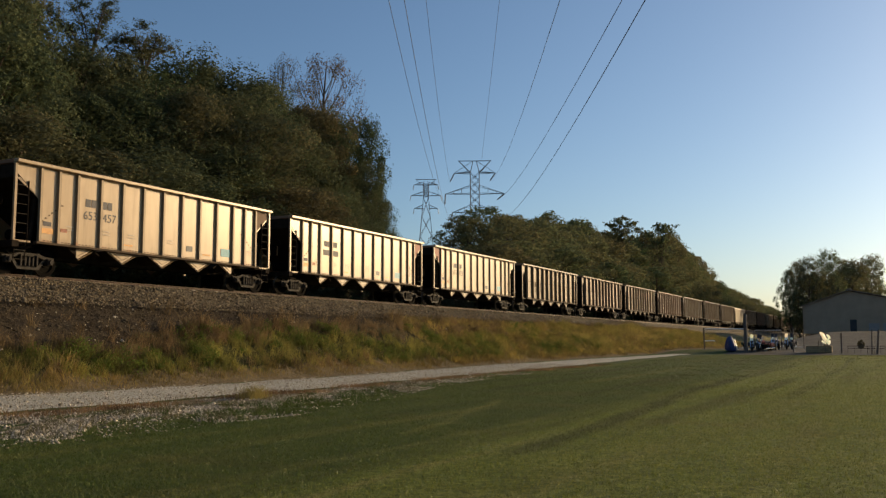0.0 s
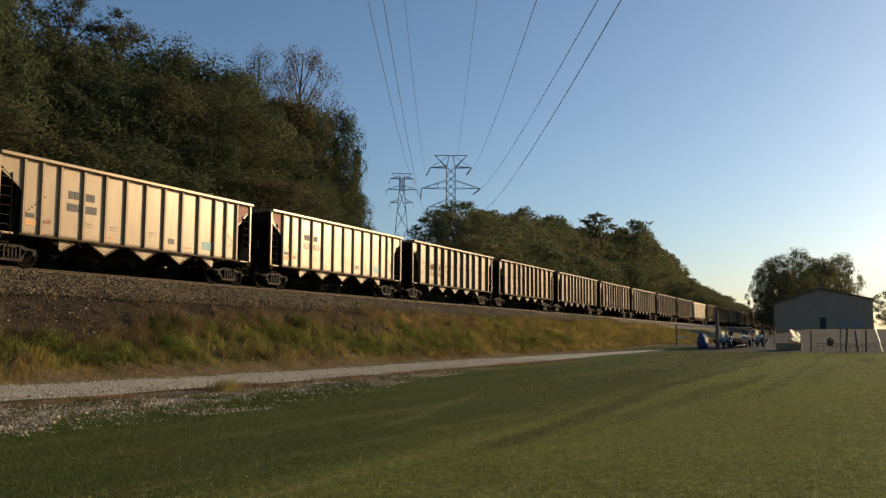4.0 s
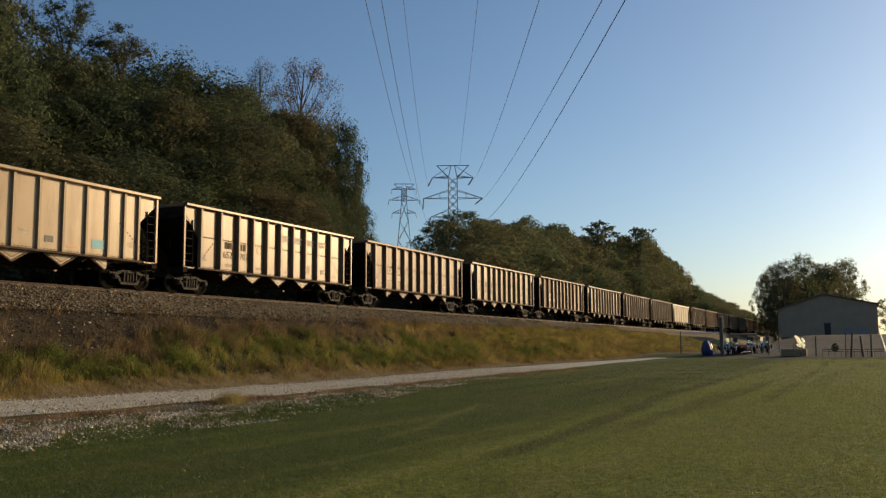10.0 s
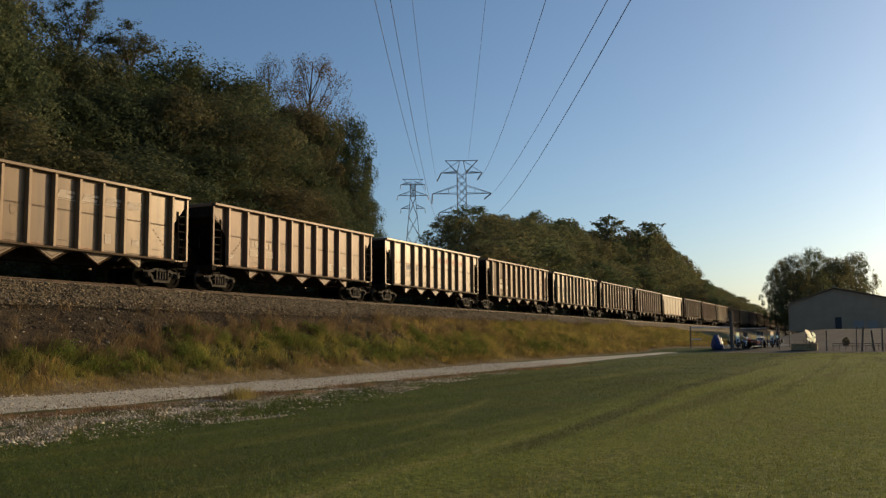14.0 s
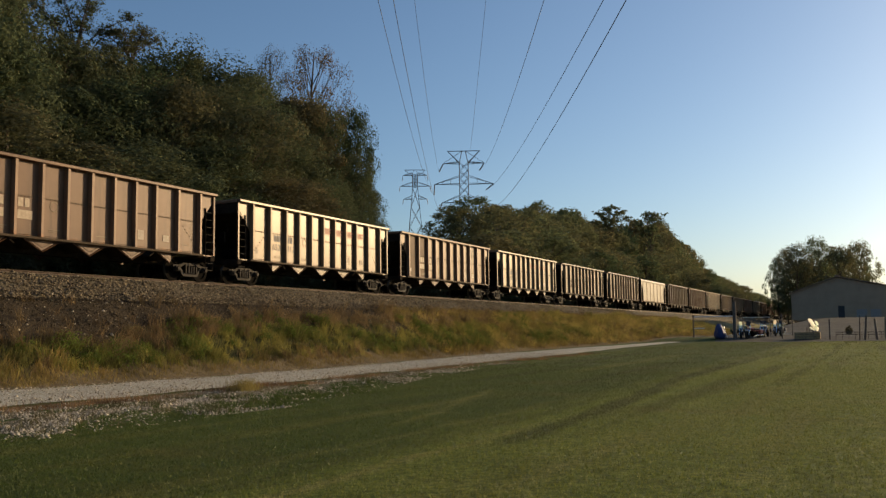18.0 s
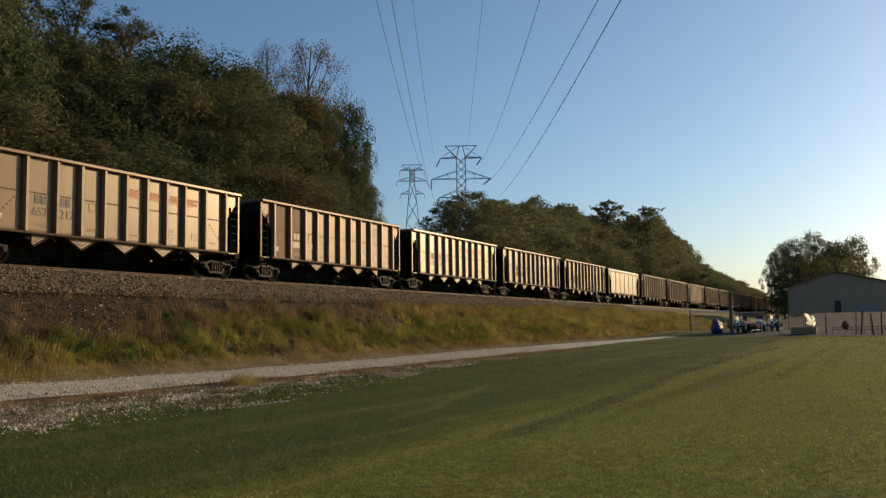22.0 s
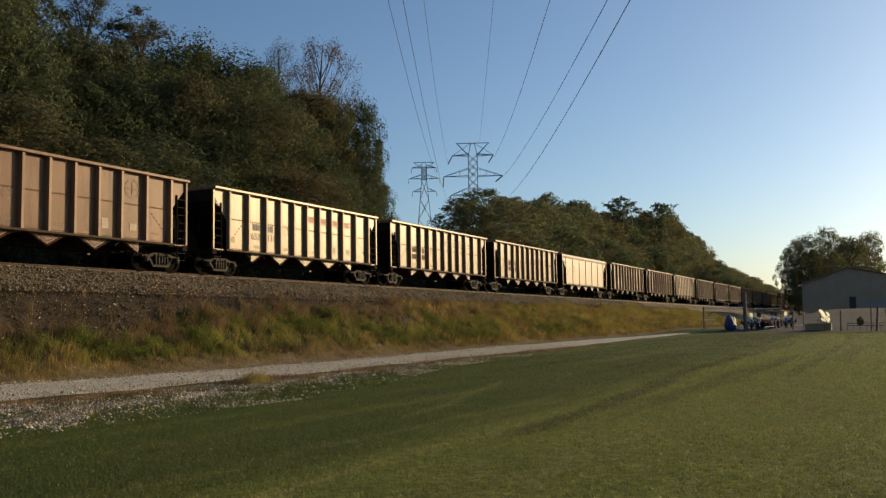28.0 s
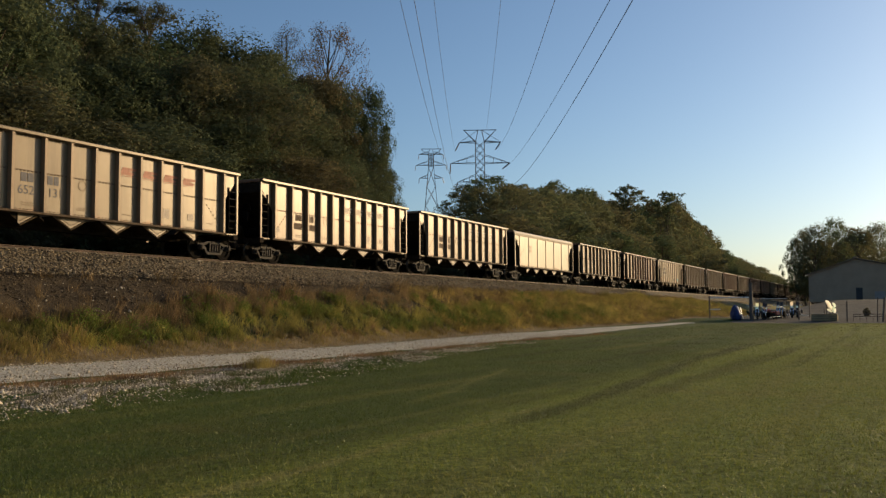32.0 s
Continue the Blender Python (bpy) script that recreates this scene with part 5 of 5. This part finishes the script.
def motorcycle(x, y, turn, paint, label, screen="dark"):
    """A parked touring motorcycle."""
    b = root("motorcycle", label, "motorcycle", "parked motorcycles", on(x, y, 0, turn) @ Matrix.Scale(1.06, 4))
    for yy in (-0.75, 0.75):
        bm = B()
        bmesh.ops.create_cone(bm, cap_ends=True, segments=18, radius1=0.32, radius2=0.32, depth=0.13, matrix=pose(0, yy, 0.32, 0, 90, 0))
        wheel = part("wheel", bm, M["rubber"], b)
        bm = B()
        bmesh.ops.create_cone(bm, cap_ends=True, segments=18, radius1=0.22, radius2=0.22, depth=0.15, matrix=pose(0, yy, 0.32, 0, 90, 0))
        part("rim", bm, M["iron"], wheel)
    part("engine", box(B(), 0, 0, 0.42, 0.40, 0.5, 0.42, bevel=0.08), M["iron"], b)
    part("tank", box(B(), 0, 0.22, 0.82, 0.32, 0.62, 0.26, bevel=0.10), paint, b)
    part("seat", box(B(), 0, -0.38, 0.80, 0.32, 0.75, 0.16, bevel=0.06), M["seat"], b)
    part("fork", rod(rod(B(), (0.1, 0.75, 0.32), (0.1, 0.42, 1.05), 0.03), (-0.1, 0.75, 0.32), (-0.1, 0.42, 1.05), 0.03), M["chrome"], b)
    bm = rod(B(), (-0.4, 0.25, 1.12), (0.4, 0.25, 1.12), 0.022)
    part("handlebar", bm, M["chrome"], b)
    part("windshield", box(B(), 0, 0.45, 1.24, 0.24, 0.02, 0.36, Matrix.Rotation(0.35, 4, "X"), bevel=0.005), M[screen], b)
    part("headlight", rod(B(), (0, 0.52, 0.98), (0, 0.64, 0.98), 0.11, 10), M["chrome"], b)
    part("fender", box(B(), 0, -0.78, 0.62, 0.20, 0.6, 0.16, bevel=0.07), paint, b)
    for s in (-1, 1):
        part("saddlebag", box(B(), s * 0.3, -0.68, 0.58, 0.18, 0.55, 0.34, bevel=0.07), paint, b)
        part("exhaust", rod(B(), (s * 0.26, 0.2, 0.25), (s * 0.3, -1.0, 0.28), 0.05), M["chrome"], b)
    part("kickstand", rod(B(), (0.1, 0.0, 0.3), (0.3, -0.05, 0.0), 0.015), M["chrome"], b)
    return b


def build_yard():
    # a covered motorcycle
    bm = B()
    bmesh.ops.create_uvsphere(bm, u_segments=18, v_segments=10, radius=1.0)
    rng = random.Random(2)
    for v in bm.verts:
        x, y, z = v.co
        k = 1 + 0.08 * noise.noise((x * 3, y * 3, z * 2))
        w = 0.62 + 0.38 * max(0.0, -z + 0.35)
        v.co = (x * 0.62 * k * w, y * 1.1 * k * w, max(0.0, 0.60 + z * 0.72 * k + 0.12 * math.sin(y * 4)))
    c = root("covered_motorcycle", "motorcycle under a blue tarpaulin cover", "motorcycle", at=on(-13.3, 86.0, 0, 20))
    part("cover", bm, M["blue"], c)
    part("strap", rod(B(), (0.45, 0.3, 1.15), (0.62, -0.1, 0.1), 0.03), M["white"], c)
    motorcycle(-12.35, 88.6, 10, M["green"], "dark-green touring motorcycle parked in the yard")
    motorcycle(-11.55, 87.0, 186, M["dark"], "black touring motorcycle with a pale windshield in the yard", "spinner")
    motorcycle(-10.95, 88.0, 172, M["dark"], "black chromed motorcycle parked in the yard")
    motorcycle(-10.45, 86.6, 150, M["red"], "red motorcycle parked aslant in the row")
    motorcycle(-10.1, 90.0, 190, M["dark"], "black motorcycle parked in the row")
    motorcycle(-9.6, 89.2, 176, M["dark"], "dark motorcycle with chrome pipes in the yard")
    motorcycle(-8.95, 91.0, 184, M["dark"], "black motorcycle with a white windshield in the yard", "spinner")
    motorcycle(-8.55, 92.2, 182, M["dark"], "black motorcycle parked at the end of the row")
    # two-blade bank of a polished wind spinner on a planter
    s = root("wind_spinner", "polished metal wind spinner on a thin pole", "garden ornament", at=on(-5.2, 84.6))
    part("pole", rod(B(), (0, 0, 0), (0, 0, 1.2), 0.03), M["post"], s)
    for dx, dz, r, tilt in ((-0.18, 1.55, 0.34, -35), (0.02, 1.18, 0.36, -40), (0.28, 1.40, 0.24, -30), (0.20, 1.05, 0.26, 15), (-0.1, 0.92, 0.24, -50), (0.32, 0.9, 0.22, 20)):
        bm = B()
        bmesh.ops.create_circle(bm, cap_ends=True, cap_tris=True, segments=14, radius=1.0)
        for v in bm.verts:
            v.co.z = 0.25 * (v.co.x ** 2 + v.co.y ** 2)
        bmesh.ops.transform(bm, matrix=pose(dx, -0.05, dz, 0, tilt, 0) @ pose(0, 0, 0, 80, 0, 20) @ Matrix.Diagonal((r * 0.45, r, 0.2, 1)), verts=bm.verts)
        part("blade", bm, M["spinner"], s)
    p = root("planter", "straw-coloured timber planter with dark stakes", "planter", at=on(-5.75, 85.3))
    for z in (0.1, 0.3, 0.5):
        for y in (-0.45, 0.45):
            part("board", box(B(), 0, y, z, 2.1, 0.05, 0.18, bevel=0.01), M["straw_wood"], p)
    for x in (-1.02, 1.02):
        part("board", box(B(), x, 0, 0.3, 0.05, 0.84, 0.58, bevel=0.01), M["straw_wood"], p)
    part("soil", box(B(), 0, 0, 0.25, 1.96, 0.82, 0.46), M["tie"], p)
    for x in (-0.05, 0.15, 0.4, 0.65, 0.8):
        part("stake", rod(B(), (x, 0.2, 0.3), (x + 0.02, 0.2, 1.15 + 0.3 * math.sin(x * 9)), 0.03, 6), M["tie"], p)


def build_bush():
    b = tree("bush", 130, 0.8, 0.38, 12, 70, 0.07, "leaf_thin", "small dark round bush in the gravel yard", low=0.1)
    b["category"] = "bush"
    b.matrix_basis = on(-2.75, 97, -0.05)


build_bush()
build_shed()
build_fence()
build_yard()


# ---------------------------------------------------------------- loose cover: stones, grass
def stones(name, places, size, material, label, parent=None):
    """Many small irregular stones as one mesh; places (n, 3)."""
    rng = np.random.default_rng(len(places))
    n = len(places)
    base = np.array([(1, 0, 0), (-1, 0, 0), (0, 1, 0), (0, -1, 0), (0, 0, 1), (0, 0, -0.6)], float)
    tri = np.array([(0, 2, 4), (2, 1, 4), (1, 3, 4), (3, 0, 4), (2, 0, 5), (1, 2, 5), (3, 1, 5), (0, 3, 5)])
    s = size * rng.lognormal(0, 0.35, (n, 1, 1)) * rng.uniform(0.6, 1.1, (n, 1, 3)) * rng.uniform(0.75, 1.2, (n, 6, 1))
    v = base[None] * s
    a = rng.uniform(0, 6.28, n)
    c, q = np.cos(a), np.sin(a)
    x = v[..., 0] * c[:, None] - v[..., 1] * q[:, None]
    y = v[..., 0] * q[:, None] + v[..., 1] * c[:, None]
    z = v[..., 2] * 0.75 + x * rng.uniform(-0.5, 0.5, (n, 1))
    v = np.stack([x, y, z], -1) + np.asarray(places)[:, None, :]
    f = (tri[None] + (np.arange(n) * 6)[:, None, None]).reshape(-1, 3)
    return tagged(new(name, from_np(name, v.reshape(-1, 3), f, material)), label, "stones", kind="stuff")


def blades(name, places, heights, width, material, label, lean=0.5, short=False, way=None, tone=None):
    """Grass as bent blades of two triangles each."""
    rng = np.random.default_rng(len(places) + 7)
    p = np.asarray(places, float)
    h = np.asarray(heights, float)
    n = len(p)
    a = rng.uniform(0, 6.28, n)
    side = np.stack([np.cos(a), np.sin(a), np.zeros(n)], 1) * (width * rng.uniform(0.6, 1.3, n))[:, None]
    b = rng.uniform(0, 6.28, n)
    bend = np.stack([np.cos(b), np.sin(b), np.zeros(n)], 1) * (h * rng.uniform(0.1, lean, n))[:, None]
    if way is not None:
        g = np.asarray(way, float)
        bend = bend * 0.7 + np.stack([np.cos(g), np.sin(g), np.zeros(n)], 1) * (h * 0.55)[:, None]
    up = np.stack([np.zeros(n), np.zeros(n), h], 1)
    mid = p + bend * 0.35 + up * 0.6
    if short:
        v = np.stack([p - side, p + side, p + bend + up], 1).reshape(-1, 3)
        me = from_np(name, v, np.arange(n * 3).reshape(-1, 3), material)
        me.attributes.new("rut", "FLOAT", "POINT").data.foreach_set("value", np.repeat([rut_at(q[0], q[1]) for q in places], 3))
        me.attributes.new("straw", "FLOAT", "POINT").data.foreach_set("value", np.repeat([straw_at(q[0], q[1]) for q in places], 3))
        return tagged(new(name, me), label, "grass", kind="stuff")
    v = np.stack([p - side, p + side, mid + side * 0.6, p + bend + up, mid - side * 0.6], 1).reshape(-1, 3)
    k = np.arange(n)[:, None] * 5
    f = np.concatenate([k + np.array([[0, 1, 2]]), k + np.array([[0, 2, 4]]), k + np.array([[4, 2, 3]])])
    me = from_np(name, v, f, material)
    if tone is None:
        tone = [min(1.0, max(0.0, 0.5 + 0.9 * noise.noise((x * 1.2, y * 0.9, 17)))) for x, y, z in places]
    me.attributes.new("tone", "FLOAT", "POINT").data.foreach_set("value", np.repeat(np.asarray(tone, np.float32), 5))
    return tagged(new(name, me), label, "grass", kind="stuff")


def scatter(count, x0, x1, y0, y1, keep, rng, lift=0.0):
    out = []
    while len(out) < count:
        x, y = rng.uniform(x0, x1), y0 + (y1 - y0) * rng.random() ** 1.6
        if rng.random() < keep(x, y):
            out.append((x, y, ground_z(x, y) + lift))
    return out


def ballast_z(x):
    d = abs(x - TRACK_X)
    if d < 1.3:
        return 3.87
    if d < 1.65:
        return 3.87 - (d - 1.3) * 0.14
    return 3.82 - (d - 1.65) * 0.496 if d < 2.9 else 3.2 - (d - 2.9) * 0.43


def build_cover():
    rng = random.Random(21)
    # ballast stones on the shoulder that faces the lane
    pl = []
    for i in range(32000):
        y = 8 + 100 * rng.random() ** 1.7
        x = TRACK_X + 0.85 + 2.75 * rng.random()
        pl.append((x, y, ballast_z(x) + 0.02))
    stones("ballast_stones", pl, 0.043, M["ballast_stone"], "loose grey and tan ballast stones on the track shoulder")
    # dark cinders with a few pale bits below the ballast
    pl = []
    while len(pl) < 14000:
        x, y = rng.uniform(-25.9, -22.5), 10 + 60 * rng.random() ** 1.5
        t = toe_x(y)
        if (t - x) / (t + 25.6) > grass_line(y) + rng.gauss(0, 0.06):
            pl.append((x, y, max(ground_z(x, y), ballast_z(x) if x < -25.5 else 0) + 0.005))
    stones("cinders", pl, 0.035, M["cinder"], "dark loose cinders on the upper bank")
    pl = []
    while len(pl) < 420:
        x, y = rng.uniform(-25.9, -22.8), 12 + 40 * rng.random() ** 1.3
        t = toe_x(y)
        if (t - x) / (t + 25.6) > grass_line(y) - 0.05:
            pl.append((x, y, max(ground_z(x, y), ballast_z(x) if x < -25.5 else 0) + 0.02))
    stones("pale_chips", pl, 0.034, M["white_stone"], "stray pale stone chips on the dark cinders")
    # pale stones dumped beside the lane
    def near_lane(x, y):
        e = road_mid(y) + 2.7
        w = 4.9 - 2.9 * smooth(13, 32, y)
        u = (x - e) / w
        if u < 0 or u > 1:
            return 0.0
        patch = noise.noise((x * 0.55, y * 0.4, 11))
        return (0.9 if patch > 0.08 else 0.10) * (1 - smooth(24, 40, y)) * (0.12 if u < 0.22 else 1.0) * (0.4 if u > 0.75 else 1)
    stones("pale_stones", scatter(24000, -17, -9, 4, 42, near_lane, rng, 0.003), 0.025, M["white_stone"], "coarse pale limestone rubble beside the lane")
    stones("lane_gravel", scatter(9000, -21, -15, 6, 50, lambda x, y: 0.8 if abs(x - road_mid(y)) < 2.3 else 0.0, rng, 0.045), 0.022, M["white_stone"], "small loose gravel on the lane")
    # lawn
    def lawn_keep(x, y):
        az = math.degrees(math.atan2(x, y))
        if not -68 < az < 6:
            return 0.0
        e = road_mid(y) + 3.2 + 3.2 * (1 - smooth(14, 32, y))
        return smooth(e - 0.4, e + 0.8, x) * (1 - smooth(26, 44, y))
    pl = scatter(320000, -15, 3, 3.4, 44, lawn_keep, rng)
    hs = [rng.uniform(0.014, 0.036) for _ in pl]
    blades("lawn_grass", pl, hs, 0.0048, M["lawn_blade"], "short mown green lawn grass with dry tips", 1.2, short=True)
    far = []
    while len(far) < 45000:
        x, y = rng.uniform(-15, 6), rng.uniform(30, 80)
        if x > road_mid(y) + 3.2 and rng.random() < smooth(28, 44, y) and math.degrees(math.atan2(x, y)) < 4:
            far.append((x, y, ground_z(x, y)))
    blades("far_lawn_grass", far, [rng.uniform(0.02, 0.045) for _ in far], 0.012, M["lawn_blade"], "mown lawn grass towards the yard", 1.2, short=True)
    # bank
    def bank_keep(x, y):
        t = toe_x(y)
        u = (t - x) / (t + 25.6)
        if u < 0.05 or u > 1.0:
            return 0.0
        low = grass_line(y)
        hole = math.exp(-((y - 43.5) / 2.2) ** 2 - ((u - 0.55) / 0.14) ** 2)
        return (1.0 if u < low else 0.04 + 0.3 * smooth(30, 50, y)) * (1 - hole)
    heads = scatter(8200, -25.6, -14, 8, 125, bank_keep, rng)
    sets = {kind: ([], [], [], []) for kind in ("green", "dry", "gold", "dead")}
    for p in heads:
        t = toe_x(p[1])
        u = (t - p[0]) / (t + 25.6)
        patch = noise.noise((p[0] * 0.35, p[1] * 0.22, 9)) + 0.6 * noise.noise((p[0] * 1.1, p[1] * 0.8, 2))
        far = smooth(42, 60, p[1])
        green = 0.36 + 0.8 * math.exp(-((u - 0.40) / 0.26) ** 2) * (1 - 0.8 * far) + patch * (0.8 - 0.4 * far)
        fringe = grass_line(p[1]) - (0.04 + 0.13 * smooth(16, 24, p[1])) * (1 - 0.7 * far) + 0.12 * patch
        if u < 0.13 + 0.06 * patch:
            kind = "dry"
        elif u > fringe:
            kind = "dead"
        elif rng.random() < green:
            kind = "green"
        else:
            kind = "gold" if rng.random() < 0.30 + 0.55 * far + patch else ("dead" if rng.random() < 0.5 else "dry")
        h = rng.uniform(0.16, 0.44) * (1 + 1.3 * max(0, patch)) * (0.5 if u < 0.16 else 1.0) * (1.15 if kind == "dead" else 1.0)
        way = rng.gauss(-0.5, 0.9)
        tone = min(1.0, max(0.0, 0.48 + 0.75 * noise.noise((p[0] * 0.9, p[1] * 0.6, 17)) + rng.gauss(0, 0.2)))
        tuft = rng.uniform(0.05, 0.13) if u > 0.13 else 0.22
        for _ in range(24):
            q = (p[0] + rng.gauss(0, tuft), p[1] + rng.gauss(0, tuft * 1.1))
            sets[kind][0].append((q[0], q[1], ground_z(*q) - 0.01))
            sets[kind][1].append(h * rng.uniform(0.55, 1.3))
            sets[kind][2].append(way)
            sets[kind][3].append(tone)
    for kind, name, material, label in (("green", "bank_grass", "bank_blade", "long green weedy grass on the railway bank"), ("dry", "dry_grass", "dry_blade", "dry reddish-brown grass on the railway bank"),
                                        ("gold", "golden_grass", "gold_blade", "golden late-summer grass on the railway bank"), ("dead", "dead_grass", "dead_blade", "withered purple-brown grass along the cinders")):
        pl, hs, ways, tones = sets[kind]
        blades(name, pl, hs, 0.009, M[material], label, 1.1, way=ways, tone=tones)
    far = []
    while len(far) < 32000:
        y = rng.uniform(44, 116)
        t = toe_x(y)
        u = rng.uniform(0.08, 0.98)
        if noise.noise((u * 3, y * 0.3, 14)) + rng.uniform(-0.4, 0.4) > -0.25:
            x = t - u * (t + 25.6)
            far.append((x, y, ground_z(x, y) - 0.02))
    blades("far_bank_grass", far, [rng.uniform(0.14, 0.42) for _ in far], 0.018, M["gold_blade"], "golden seeding grass farther along the bank", 1.1)
    # leafy weed clumps that break up the bank
    wc, wr = [], []
    while len(wc) < 420:
        x, y = rng.uniform(-25, -19.5), 11 + 60 * rng.random() ** 1.4
        t = toe_x(y)
        u = (t - x) / (t + 25.6)
        patch = noise.noise((x * 0.35, y * 0.22, 9)) + 0.6 * noise.noise((x * 1.1, y * 0.8, 2))
        if 0.18 < u < grass_line(y) - 0.03 and patch > rng.uniform(-0.1, 0.4):
            r = rng.uniform(0.16, 0.42)
            wc.append((x, y, ground_z(x, y) + r * 0.55)), wr.append(r)
    v, f = crown_leaves(np.random.default_rng(4), wc, wr, 130, 0.05, 0.8)
    tagged(new("bank_weeds", from_np("bank_weeds", v, f, M["weed"])), "low leafy weed clumps on the railway bank", "weeds", kind="stuff")
    pl, hs = [], []
    for x, y, n in ((-11.7, 15.6, 50), (-12.5, 17.8, 60), (-13.3, 22.0, 30), (-10.6, 12.4, 14)):
        for _ in range(n):
            q = (x + rng.gauss(0, 0.55), y + rng.gauss(0, 1.5))
            h = rng.uniform(0.05, 0.13)
            for _ in range(22):
                w = (q[0] + rng.gauss(0, 0.07), q[1] + rng.gauss(0, 0.09))
                pl.append((*w, ground_z(*w))), hs.append(h * rng.uniform(0.5, 1.2))
    blades("verge_weeds", pl, hs, 0.008, M["bank_blade"], "low dark-green weeds at the edge of the lawn", 1.5, tone=[0.12] * len(pl))
    # withered grass that grows through the rubble
    pl, hs = [], []
    for p in scatter(420, -17, -9, 5, 40, near_lane, rng):
        h = rng.uniform(0.05, 0.14)
        for _ in range(20):
            w = (p[0] + rng.gauss(0, 0.10), p[1] + rng.gauss(0, 0.14))
            pl.append((*w, ground_z(*w))), hs.append(h * rng.uniform(0.5, 1.2))
    blades("rubble_grass", pl, hs, 0.006, M["dead_blade"], "withered brown grass growing through the pale rubble", 1.4)
    pl = [(-14.45 + rng.gauss(0, 0.16), 18.4 + rng.gauss(0, 0.22), base_z(18.4)) for _ in range(420)]
    blades("dry_tuft", pl, [rng.uniform(0.15, 0.38) for _ in pl], 0.006, M["gold_blade"], "tall straw-coloured grass tuft beside the lane", 0.9)
    # tufts between the lane and the lawn
    pl = scatter(15000, -17, -10, 5, 50, lambda x, y: math.exp(-((x - road_mid(y) - 2.95) / 0.55) ** 2) * max(0.05, 0.3 + 1.6 * noise.noise((x, y * 0.5, 5))), rng)
    blades("verge_grass", pl, [rng.uniform(0.03, 0.12) for _ in pl], 0.007, M["dead_blade"], "withered grass fringe along the lane", 0.9)


build_cover()


# ---------------------------------------------------------------- what moves
def motions():
    for k, car, y in CARS:
        walk(car, [(t, pose(TRACK_X, y - travel(t), RAIL_Z)) for t in range(0, 33, 2)])
        if k > 11:
            continue
        steps = [i * 0.16 for i in range(201)]
        for truck in car.children:
            if truck.name.split(".")[0] != "truck":
                continue
            for w in truck.children:
                if w.name.split(".")[0] == "wheelset":
                    at = w.matrix_basis.translation.copy()
                    walk(w, [(t, Matrix.Translation(at) @ Matrix.Rotation(travel(t) / 0.46, 4, "X")) for t in steps])


motions()
